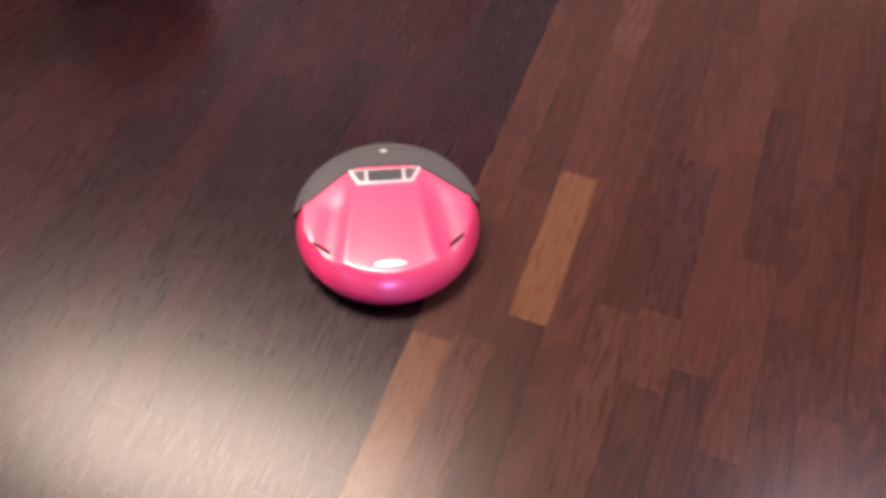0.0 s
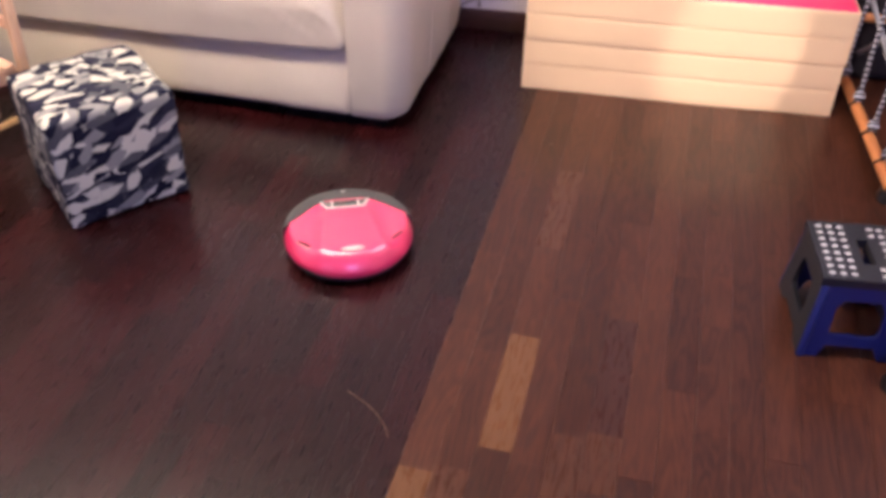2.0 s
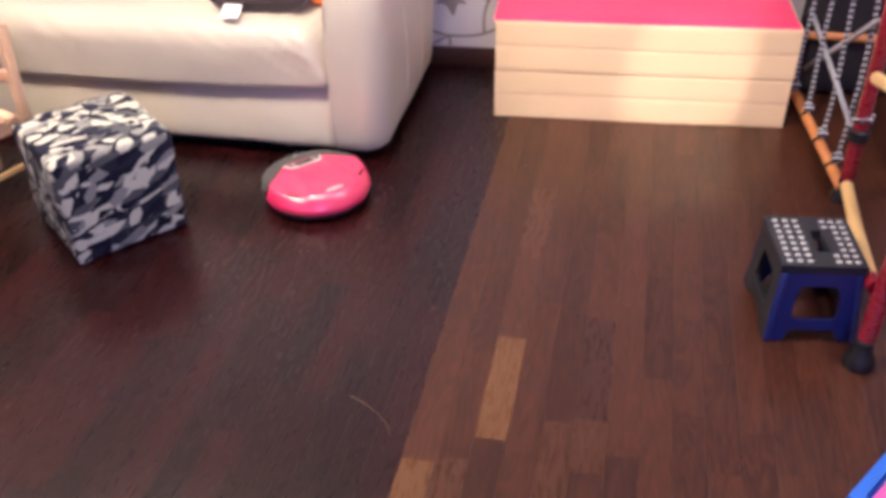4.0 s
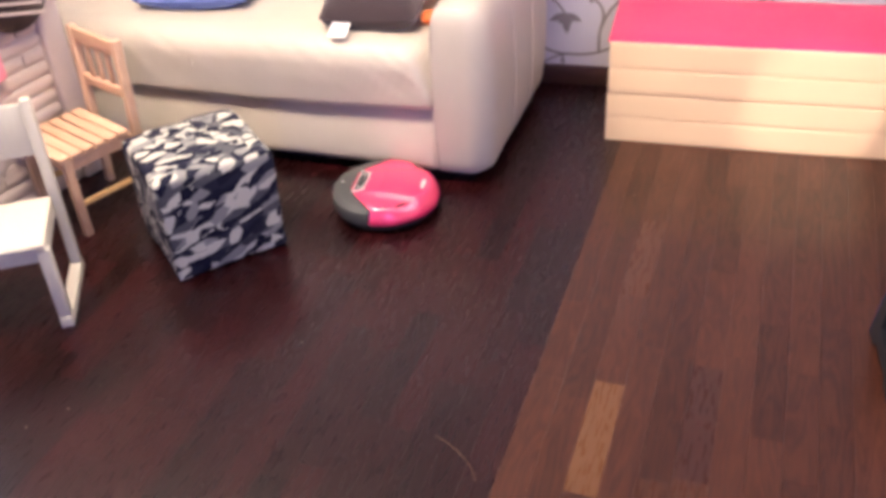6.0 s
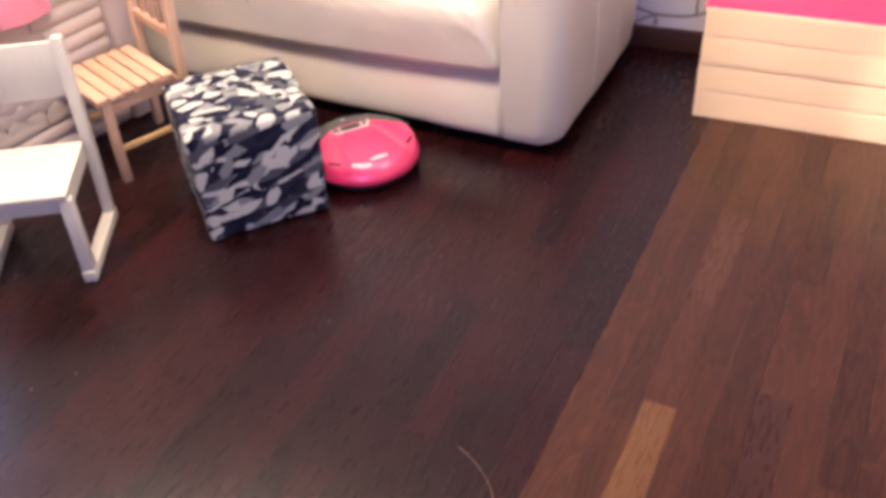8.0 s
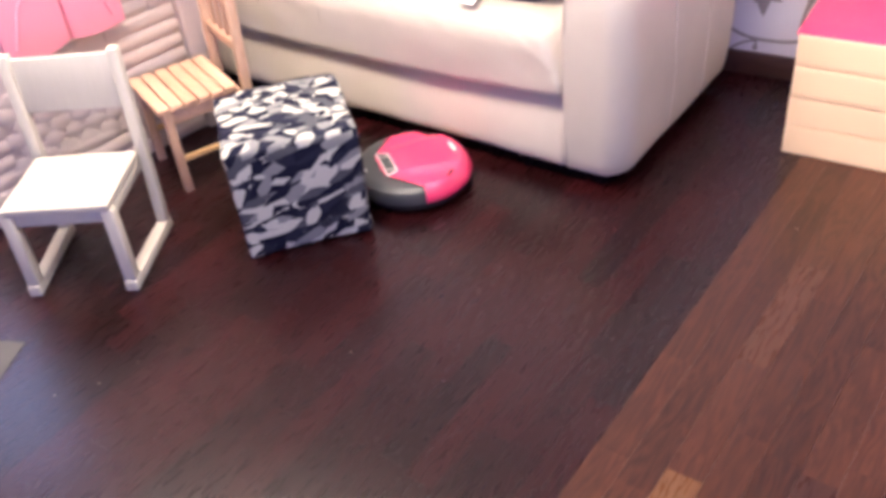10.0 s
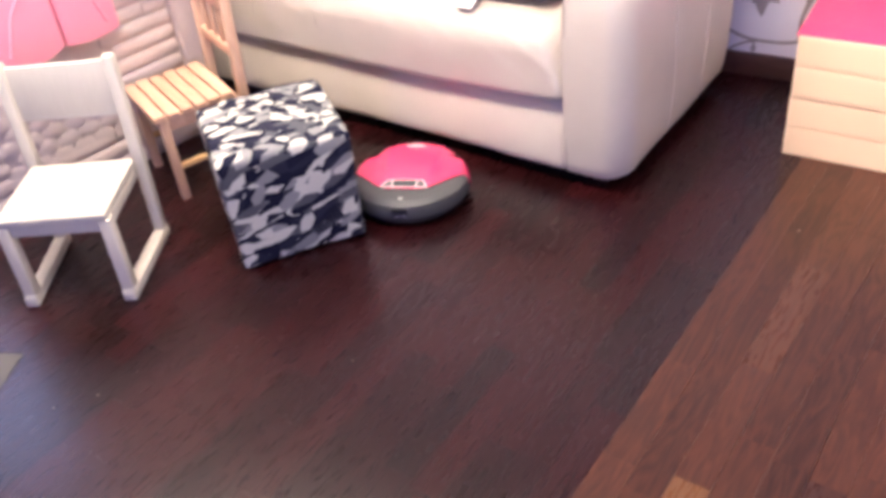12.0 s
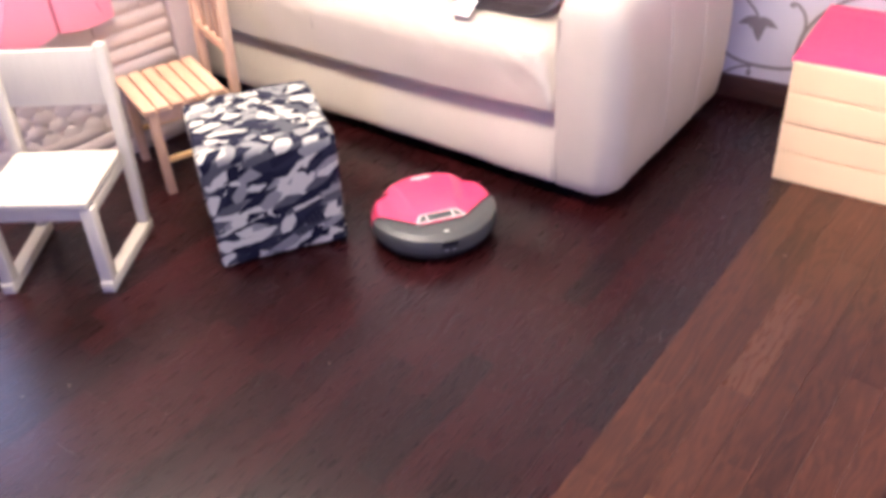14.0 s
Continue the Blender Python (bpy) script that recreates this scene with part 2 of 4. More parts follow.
M["dowel"] = wood("orange_dowel", (0.50, 0.18, 0.055), (0.72, 0.31, 0.11), rough=0.4, along="Y", spread=0.3)
M["dowel_pale"] = wood("pale_dowel", (0.62, 0.40, 0.16), (0.80, 0.56, 0.26), rough=0.4, along="Y", spread=0.2)
M["rope"] = braid("braided_rope")
M["strap"] = surface("grey_strap", (0.34, 0.34, 0.38), 0.8, bump=0.4, bscale=200)
M["brown_cloth"] = surface("brown_velour", (0.040, 0.024, 0.028), 0.9, sheen=0.4, bump=0.5, bscale=250)
M["bag_cloth"] = surface("dark_canvas", (0.013, 0.009, 0.014), 0.85, bump=0.4, bscale=180)
M["blue_cloth"] = surface("blue_cotton", (0.14, 0.20, 0.52), 0.85, bump=0.4, bscale=250)
M["orange_cloth"] = surface("orange_felt", (0.80, 0.20, 0.05), 0.9)
M["tag"] = surface("white_tag", (0.80, 0.80, 0.80), 0.6)
M["paper"] = surface("grey_paper", (0.085, 0.080, 0.076), 0.75, var=0.08, bump=0.1)
M["crumb"] = surface("bread_crumb", (0.34, 0.28, 0.22), 0.8)
M["box_blue"] = surface("bright_blue_plastic", (0.03, 0.16, 0.70), 0.4)
M["toy_pink"] = surface("toy_pink", (0.80, 0.12, 0.42), 0.45)
M["toy_yellow"] = surface("toy_yellow", (0.85, 0.45, 0.10), 0.45)
M["hair"] = surface("pale_thread", (0.30, 0.20, 0.13), 0.6)
M["metal"] = surface("steel", (0.55, 0.55, 0.55), 0.3, metal=1.0)
M["paint_white"] = surface("white_paint_frame", (0.75, 0.75, 0.74), 0.4)

# ---- building helpers ----


def finish(bm, angle=38):
    """Smooth faces with sharp edges kept sharp; returns a mesh."""
    bmesh.ops.recalc_face_normals(bm, faces=bm.faces)
    lim = radians(angle)
    for f in bm.faces:
        f.smooth = True
    for e in bm.edges:
        if len(e.link_faces) == 2 and e.calc_face_angle(0) > lim:
            e.smooth = False
    me = bpy.data.meshes.new("mesh")
    bm.to_mesh(me)
    bm.free()
    return me


def part(name, bm, material, parent=None, label="", at=None):
    me = finish(bm)
    me.name = name
    me.materials.append(M[material])
    ob = new(name, me)
    if parent is not None:
        ob.parent = parent
    if at is not None:
        ob.matrix_basis = at
    if label:
        ob["label"] = label
    return ob


def thing(name, m, label, category, group="", kind=""):
    ob = new(name)
    ob.empty_display_size = 0.05
    ob.matrix_basis = m
    return tagged(ob, label, category, group, kind)


def box(lo, hi, bevel=0.004, seg=2, cuts=0):
    """A box between two corners with rounded edges."""
    bm = bmesh.new()
    bmesh.ops.create_cube(bm, size=1)
    c = [(a + b) / 2 for a, b in zip(lo, hi)]
    s = [b - a for a, b in zip(lo, hi)]
    for v in bm.verts:
        v.co = Vector([v.co[i] * s[i] + c[i] for i in range(3)])
    if cuts:
        bmesh.ops.subdivide_edges(bm, edges=bm.edges[:], cuts=cuts, use_grid_fill=True)
    if bevel:
        sharp = [e for e in bm.edges if e.calc_face_angle(0) > 0.5]
        bmesh.ops.bevel(bm, geom=sharp, offset=min(bevel, min(s) * 0.45), segments=seg, affect="EDGES", profile=0.5, clamp_overlap=True)
    return bm


def stuffed(lo, hi, r, n=24, ny=12, nz=12, low=None):
    """A closed box with wide round edges, finely divided, for upholstery; low: the radius at its foot."""
    lo, hi = Vector(lo), Vector(hi)
    grid = (n, ny, nz)
    bm = bmesh.new()
    ease = lambda u: 0.5 - 0.5 * math.cos(math.pi * u)
    known = {}

    def corner(idx):
        if idx not in known:
            p = Vector([lo[k] + (hi[k] - lo[k]) * ease(idx[k] / grid[k]) for k in range(3)])
            u = max(0.0, min(1.0, (idx[2] / grid[2] - 0.3) / 0.3))
            rr = r if low is None else low + (r - low) * u
            q = Vector([max(lo[k] + rr, min(hi[k] - rr, p[k])) for k in range(3)])
            d = p - q
            known[idx] = bm.verts.new(q + d.normalized() * rr if d.length > 1e-9 else p)
        return known[idx]

    for ax in range(3):
        u, w = [k for k in range(3) if k != ax]
        for end in (0, grid[ax]):
            for i in range(grid[u]):
                for j in range(grid[w]):
                    q = []
                    for di, dj in ((0, 0), (1, 0), (1, 1), (0, 1)):
                        idx = [0, 0, 0]
                        idx[ax], idx[u], idx[w] = end, i + di, j + dj
                        q.append(corner(tuple(idx)))
                    bm.faces.new(q)
    bmesh.ops.recalc_face_normals(bm, faces=bm.faces)
    bm.normal_update()
    return bm


def bar(a, b, w, d, bevel=0.003, up=(0, 0, 1)):
    """A rounded square bar from a to b; w along the side, d across it."""
    a, b = Vector(a), Vector(b)
    z = (b - a).normalized()
    x = z.cross(Vector(up))
    x = x.normalized() if x.length > 1e-4 else Vector((1, 0, 0))
    y = z.cross(x)
    bm = box((-w / 2, -d / 2, 0), (w / 2, d / 2, (b - a).length), bevel)
    m = Matrix((x, y, z)).transposed().to_4x4()
    m.translation = a
    bmesh.ops.transform(bm, matrix=m, verts=bm.verts)
    return bm


def tube(points, r, sides=12, closed_ends=True, radii=None):
    """A round tube along points."""
    bm = bmesh.new()
    pts = [Vector(p) for p in points]
    rings = []
    ref = Vector((0.31, 0.17, 0.93))
    for i, p in enumerate(pts):
        d = (pts[min(i + 1, len(pts) - 1)] - pts[max(i - 1, 0)]).normalized()
        if abs(d.dot(ref)) > 0.95:
            ref = Vector((1, 0, 0))
        x = d.cross(ref).normalized()
        y = d.cross(x)
        rr = radii[i] if radii else r
        rings.append([bm.verts.new(p + rr * (math.cos(k * math.tau / sides) * x + math.sin(k * math.tau / sides) * y)) for k in range(sides)])
    for a, b in zip(rings, rings[1:]):
        for k in range(sides):
            bm.faces.new((a[k], a[(k + 1) % sides], b[(k + 1) % sides], b[k]))
    if closed_ends:
        bm.faces.new(rings[0][::-1])
        bm.faces.new(rings[-1])
    return bm


def lathe(profile, sides=48):
    """A solid of revolution about z from (r, z) pairs."""
    bm = bmesh.new()
    rings = []
    for r, z in profile:
        rings.append([bm.verts.new((r * math.cos(k * math.tau / sides), r * math.sin(k * math.tau / sides), z)) for k in range(sides)] if r > 1e-6 else [bm.verts.new((0, 0, z))])
    for a, b in zip(rings, rings[1:]):
        for k in range(sides):
            q = [a[k % len(a)], a[(k + 1) % len(a)], b[(k + 1) % len(b)], b[k % len(b)]]
            q = list(dict.fromkeys(q))
            if len(q) > 2:
                bm.faces.new(q)
    return bm


def slab(outline, z0, z1, bevel=0.0):
    """A plate with a flat outline in xy."""
    bm = bmesh.new()
    lo = [bm.verts.new((x, y, z0)) for x, y in outline]
    hi = [bm.verts.new((x, y, z1)) for x, y in outline]
    bm.faces.new(lo[::-1])
    top = bm.faces.new(hi)
    n = len(lo)
    for i in range(n):
        bm.faces.new((lo[i], lo[(i + 1) % n], hi[(i + 1) % n], hi[i]))
    if bevel:
        bmesh.ops.bevel(bm, geom=list(top.edges), offset=bevel, segments=2, affect="EDGES", profile=0.5)
    return bm


def ring_panel(outer, inner, thick):
    """A plate with a hole: two outlines of 3D points with as many corners each, thickened along their normal."""
    bm = bmesh.new()
    o, i = [Vector(p) for p in outer], [Vector(p) for p in inner]
    nrm = (o[1] - o[0]).cross(o[-1] - o[0]).normalized() * thick
    n = len(o)
    v = [[bm.verts.new(p + s) for p in loop] for loop in (o, i) for s in (Vector(), nrm)]
    of, ob, inf, inb = v
    for k in range(n):
        j = (k + 1) % n
        bm.faces.new((of[k], of[j], inf[j], inf[k]))
        bm.faces.new((ob[j], ob[k], inb[k], inb[j]))
        bm.faces.new((of[j], of[k], ob[k], ob[j]))
        bm.faces.new((inf[k], inf[j], inb[j], inb[k]))
    return bm


def soften(bm, amount, scale, seed=0.0):
    """Push the vertices along their normals by smooth noise."""
    bm.normal_update()
    for v in bm.verts:
        v.co += v.normal * amount * noise.noise(v.co * scale + Vector((seed, seed * 2, 0)))
    return bm


def pillow(sx, sy, sz, n=18, power=2.6, wrinkle=0.006, seed=1.0):
    """A stuffed cushion with pinched corners, lying flat."""
    bm = bmesh.new()
    for side in (1, -1):
        g = []
        for i in range(n + 1):
            row = []
            for j in range(n + 1):
                u, w = 2 * i / n - 1, 2 * j / n - 1
                h = max(0.0, (1 - abs(u) ** power)) ** 0.5 * max(0.0, (1 - abs(w) ** power)) ** 0.5
                pin = 1 - 0.06 * (u * u * w * w)
                x, y = u * sx / 2 * pin, w * sy / 2 * pin
                z = side * h * sz / 2 + wrinkle * noise.noise(Vector((u * 3, w * 3, seed * side))) * h
                row.append(bm.verts.new((x, y, z)))
            g.append(row)
        for i in range(n):
            for j in range(n):
                q = (g[i][j], g[i + 1][j], g[i + 1][j + 1], g[i][j + 1])
                bm.faces.new(q if side > 0 else q[::-1])
    bmesh.ops.remove_doubles(bm, verts=bm.verts, dist=1e-4)
    return bm


# ---- the room ----
CEIL = 2.5
WALL_M = pose(-0.28, 2.035, 0, 0, 0, 4)
wall_north = part("wall_north", box((-2.9, 0, -0.02), (2.3, 0.12, CEIL), 0), "wallpaper", at=WALL_M)
tagged(wall_north, "white wallpaper wall with grey-brown flower vines", "wall", kind="structure")


def pierced(boxes):
    """One wall mesh of several boxes."""
    bm = bmesh.new()
    for lo, hi in boxes:
        b2 = box(lo, hi, 0)
        tmp = bpy.data.meshes.new("t")
        b2.to_mesh(tmp)
        b2.free()
        bm.from_mesh(tmp)
        bpy.data.meshes.remove(tmp)
    return bm


spans = [(-2.9, -1.77, -0.02, CEIL), (-1.23, 0.77, -0.02, CEIL), (1.55, 1.75, -0.02, CEIL), (-1.77, -1.23, -0.02, 0.95), (-1.77, -1.23, 1.45, CEIL), (0.77, 1.55, 2.02, CEIL)]
tagged(part("wall_south", pierced([((a, -3.12, c), (b, -3.0, d)) for a, b, c, d in spans]), "plaster"), "plain light wall with openings for the assumed window and door", "wall", kind="structure")
tagged(part("wall_east", box((1.75, -3.0, -0.02), (1.87, 2.3, CEIL), 0), "wallpaper"), "plain light wall behind the climbing frame", "wall", kind="structure")


def pane_frame(w, h, t):
    """An upright frame round an opening, thickened along y."""
    a, b = w - t, h - t
    return ring_panel([(-w, 0, -h), (w, 0, -h), (w, 0, h), (-w, 0, h)], [(-a, 0, -b), (a, 0, -b), (a, 0, b), (-a, 0, b)], 0.05)


# Assumed window and door, out of view, that house the cool glint lights.
win = thing("assumed_window_1", pose(-1.5, -3.06, 1.2), "small white window frame, unseen and assumed for the cool glints", "window", kind="structure")
part("window_frame", pane_frame(0.269, 0.249, 0.044), "paint_white", win)
door = thing("assumed_door_1", pose(1.16, -3.06, 1.0), "white door frame, unseen and assumed around the cool light", "door", kind="structure")
part("door_frame", pane_frame(0.389, 1.0, 0.05), "paint_white", door)
spans = [((-3.0, 0.08), (-0.02, CEIL)), ((0.76, 2.2), (-0.02, CEIL)), ((0.08, 0.76), (-0.02, 1.06)), ((0.08, 0.76), (1.94, CEIL))]
wall_west = part("wall_west", pierced([((-3.02, ya, za), (-2.9, yb, zb)) for (ya, yb), (za, zb) in spans]), "plaster")
tagged(wall_west, "plain light plaster wall with one window opening", "wall", kind="structure")
win = thing("window_2", pose(-2.96, 0.42, 1.5, 0, 0, 90), "white window frame at dusk", "window", kind="structure")
part("window_frame", pane_frame(0.339, 0.439, 0.04), "paint_white", win)
tagged(part("ceiling", box((-3.0, -3.1, CEIL), (1.85, 2.45, CEIL + 0.1), 0), "ceiling"), "white painted ceiling", "ceiling", kind="structure")

baseboard = part("baseboard", box((-2.6, -0.016, 0.001), (2.0, -0.001, 0.078), 0.004), "skirting", at=WALL_M)
tagged(baseboard, "dark brown wooden baseboard", "baseboard", kind="structure")


def vine(points, r):
    """A flattened printed stem on the wall: x along the wall, z up."""
    bm = tube([(x, -0.0012, z) for x, z in points], r, 6)
    for v in bm.verts:
        v.co.y = -0.0012 + (v.co.y + 0.0012) * 0.08
    return bm


def arc(cx, cz, r, a0, a1, n=14, squash=1.0):
    return [(cx + r * math.cos(radians(a0 + (a1 - a0) * i / n)), cz + squash * r * math.sin(radians(a0 + (a1 - a0) * i / n))) for i in range(n + 1)]


def leaf_shape(cx, cz, length, width, turn, lift=0.0):
    o = []
    for i in range(13):
        u = i / 12
        o.append((u * length, width * math.sin(math.pi * u ** 0.8)))
    o += [(x, -y) for x, y in o[-2:0:-1]]
    c, s = math.cos(radians(turn)), math.sin(radians(turn))
    bm = slab([(x * c - y * s, x * s + y * c) for x, y in o], 0, 0.0016)
    bmesh.ops.transform(bm, matrix=pose(cx, -0.0004 - lift, cz, 90, 0, 0), verts=bm.verts)
    return bm


def sweep(points, n=6):
    """A smooth line through points."""
    p = [np.array(q) for q in [points[0]] + list(points) + [points[-1]]]
    out = []
    for a, c, d, e in zip(p, p[1:], p[2:], p[3:]):
        for k in range(n):
            t = k / n
            out.append(tuple(0.5 * (2 * c + (d - a) * t + (2 * a - 5 * c + 4 * d - e) * t * t + (3 * c - a - 3 * d + e) * t ** 3)))
    return out + [tuple(p[-1])]


def plant(x0, z0, s):
    stems = [
        ([(-0.26, 0.33), (-0.20, 0.25), (-0.154, 0.189), (-0.113, 0.153), (-0.063, 0.129), (0.0, 0.120), (0.095, 0.127), (0.19, 0.165)], 0.006),
        ([(-0.10, 0.072), (-0.075, 0.092), (-0.045, 0.108), (-0.01, 0.118)], 0.0045),
        ([(-0.09, 0.36), (-0.055, 0.325), (-0.025, 0.295), (-0.015, 0.275)], 0.0045),
        ([(0.115, 0.130), (0.115, 0.201), (0.127, 0.268), (0.118, 0.308), (0.095, 0.332), (0.082, 0.333)], 0.0055),
        ([(0.119, 0.222), (0.130, 0.256), (0.160, 0.307), (0.215, 0.358), (0.29, 0.389), (0.38, 0.375), (0.45, 0.32)], 0.006),
        ([(-0.02, 0.116), (-0.018, 0.100)], 0.004),
    ]
    for pts, r in stems:
        part("vine_stem", vine(sweep([(x0 + x, z0 + z) for x, z in pts]), r * s), "vine", wall_north)
    for i, (dx, dz, ln, wd, tn) in enumerate(((-0.012, 0.275, 0.066, 0.013, 205), (-0.012, 0.275, 0.078, 0.017, -84), (-0.012, 0.275, 0.066, 0.013, -22), (-0.012, 0.277, 0.045, 0.018, 240), (-0.012, 0.277, 0.045, 0.018, -58), (-0.165, 0.25, 0.06, 0.018, 100), (-0.018, 0.104, 0.024, 0.009, -90), (0.090, 0.331, 0.018, 0.010, 180))):
        part("printed_leaf", leaf_shape(x0 + dx, z0 + dz, ln, wd, tn, 0.0006 * i), "vine", wall_north)


plant(0.0, 0.0, 1.0)
plant(0.72, 0.25, 1.0)

# ---- camouflage pouf ----
pouf = thing("pouf", pose(-1.073, 0.749, 0, 0, 0, 50), "grey, white and navy camouflage fabric cube pouf on the parquet", "pouf")
bm = box((-0.162, -0.162, 0.004), (0.162, 0.162, 0.326), 0.013, 3, cuts=7)
for v in bm.verts:
    u, w = v.co.x / 0.162, v.co.y / 0.162
    if v.co.z > 0.31:
        v.co.z += 0.010 * (1 - u * u) * (1 - w * w) - 0.004 * (u * u * w * w)
    k = 1 + 0.016 * math.sin(math.pi * min(1, max(0, v.co.z / 0.31))) + 0.045 * min(1, max(0, v.co.z / 0.31))
    if v.co.z < 0.05:
        k += 0.03 * (1 - v.co.z / 0.05) * abs(u * w)
    v.co.x *= k
    v.co.y *= k
part("cover", soften(bm, 0.006, 14, 2), "camo", pouf)
bm = bmesh.new()
for i in range(8):
    x, z = 0.036 + i * 0.0098, 0.064 + i * 0.0060
    q = bar((x - 0.005, -0.168, z + 0.015), (x + 0.005, -0.168, z - 0.015), 0.0042, 0.0052, 0, up=(0, 1, 0))
    me = bpy.data.meshes.new("bar")
    q.to_mesh(me)
    q.free()
    bm.from_mesh(me)
    bpy.data.meshes.remove(me)
part("printed_ladder", bm, "print_navy", pouf, "row of short navy printed bars")
part("base_board", box((-0.14, -0.14, 0.0), (0.14, 0.14, 0.006), 0.001), "black", pouf, "black fibreboard underside")

# ---- sofa ----
sofa = thing("sofa", pose(0, 0, 0), "cream leather sofa with plump seat and rounded arm", "sofa")
SX0, SX1, SY0, SY1 = -2.35, -0.52, 1.222, 1.96
# Black block stands in for the shade under the sofa.
part("under_sofa_shade", box((SX0 - 0.1, SY0 + 0.06, 0.0), (SX1 + 0.10, SY1 - 0.08, 0.052), 0.002), "black", sofa, "black block in place of the shade under the sofa")
bm = stuffed((SX0, SY0 - 0.006, 0.042), (SX1 - 0.002, SY0 + 0.40, 0.262), 0.016, 60, 8, 10)
for v in bm.verts:
    if v.co.y < SY0 + 0.1:
        v.co.y += 0.045 * (max(0.0, v.co.z - 0.05) / 0.21) ** 2.2
part("front_panel", soften(bm, 0.005, 6, 3), "leather", sofa)
bm = stuffed((SX0, SY0 - 0.012, 0.258), (SX1 - 0.004, SY1 - 0.22, 0.455), 0.082, 150, 34, 26, low=0.020)
for v in bm.verts:
    x, y, z = v.co
    v.co.z -= max(0.0, min(1.0, (0.36 - z) / 0.08)) * 0.030 * math.sin(math.pi * (SX1 - x) / (SX1 - SX0)) ** 0.7 if SX0 < x < SX1 else 0.0
    front = max(0.0, 1 - (y - SY0) / 0.20)
    up = max(0.0, min(1.0, (z - 0.25) / 0.09))
    swell = 0.008 * math.sin((x - SX0) * 3.4) ** 2
    fold = noise.noise(Vector((x * 20 + z * 34, y * 10 - z * 12, 3.0))) + 0.6 * noise.noise(Vector((x * 36 - z * 20, y * 14, 7.0)))
    v.co += v.normal * up * (swell + 0.004 * noise.noise(Vector((x * 6, y * 4, z * 5))) + front * 0.0040 * fold)
cushion = part("seat_cushion", bm, "leather", sofa)
for sx in (-1.36, -1.62):
    part("seam", tube([(sx, SY0 - 0.006, 0.30), (sx + 0.002, SY0 - 0.015, 0.345), (sx, SY0 - 0.009, 0.39), (sx, SY0 + 0.014, 0.43)], 0.0022, 6), "piping", cushion)


def arm_shape():
    """Arm: rounded outer front corner, slightly bulging side, round top."""
    bm = bmesh.new()
    w, d, r = 0.175, 0.70, 0.075
    out = [(0, 0)]
    for i in range(9):
        a = radians(-90 + 90 * i / 8)
        out.append((w - r + r * math.cos(a), r + r * math.sin(a)))
    for i in range(1, 9):
        out.append((w, r + (d - r) * i / 8))
    out += [(0, d)] + [(0, d * (1 - i / 8)) for i in range(1, 8)]
    levels = [(0.042, -0.022), (0.052, -0.010), (0.08, -0.002), (0.14, 0.005), (0.24, 0.010), (0.34, 0.010), (0.44, 0.005), (0.50, -0.002), (0.54, -0.012), (0.565, -0.028), (0.578, -0.05)]
    rings = []
    for z, o in levels:
        ring = []
        for x, y in out:
            k = x / w
            yy = y - o * (1 - y / d) * (0.5 if y < r else 0.2)
            ring.append(bm.verts.new((SX1 + x + o * k - (0.3 * o * (1 - k) if o < -0.01 else 0), SY0 - 0.006 + yy, z + 0.012 * (y / d) * (z > 0.5))))
        rings.append(ring)
    n = len(out)
    for a, b in zip(rings, rings[1:]):
        for i in range(n):
            bm.faces.new((a[i], a[(i + 1) % n], b[(i + 1) % n], b[i]))
    bm.faces.new(rings[0][::-1])
    bm.faces.new(rings[-1])
    return soften(bm, 0.004, 6, 5)


arm = part("arm", arm_shape(), "leather", sofa)
part("seam", tube([(SX1 + 0.006, SY0 - 0.008, z) for z in (0.055, 0.15, 0.25, 0.35, 0.45, 0.53)], 0.0022, 6), "piping", arm)
for yy in (1.50, 1.72):
    part("seam", tube([(SX1 + 0.1745 + o, yy, z) for z, o in ((0.08, -0.002), (0.14, 0.005), (0.24, 0.010), (0.34, 0.010), (0.44, 0.005), (0.50, -0.002))], 0.0045, 8), "leather", arm)
bm = stuffed((SX0, SY1 - 0.24, 0.05), (SX1 + 0.05, SY1, 0.80), 0.07, 30, 10, 16)
part("backrest", soften(bm, 0.008, 5, 6), "leather", sofa)

brown_cushion = thing("cushion", pose(-0.775, 1.425, 0.512, 5, 0, 8), "dark brown velour cushion on the cream sofa seat", "cushion")
part("cover", pillow(0.32, 0.28, 0.15, seed=2), "brown_cloth", brown_cushion)
part("care_tag", box((-0.03, -0.06, -0.001), (0.03, 0.0, 0.001), 0.0), "tag", brown_cushion, "white care tag", at=pose(-0.075, -0.134, -0.008, 20, 0, -6))
blue_cushion = thing("cushion", pose(-1.46, 1.50, 0.505, 4, 0, 12), "blue cotton cushion lying on the cream sofa seat", "cushion")
part("cover", pillow(0.42, 0.30, 0.12, seed=4), "blue_cloth", blue_cushion)
red_cushion = thing("cushion", pose(-0.60, 1.60, 0.545, 30, 0, -10), "small red cushion at the end of the cream sofa", "cushion")
part("cover", pillow(0.20, 0.18, 0.08, n=12, seed=7), "red_vinyl", red_cushion)
felt = part("felt_toy", soften(pillow(0.07, 0.06, 0.04, n=8, seed=5), 0.004, 30), "orange_cloth", at=pose(-0.585, 1.42, 0.475, 0, 0, 20))
tagged(felt, "small orange felt toy on the sofa seat", "toy")

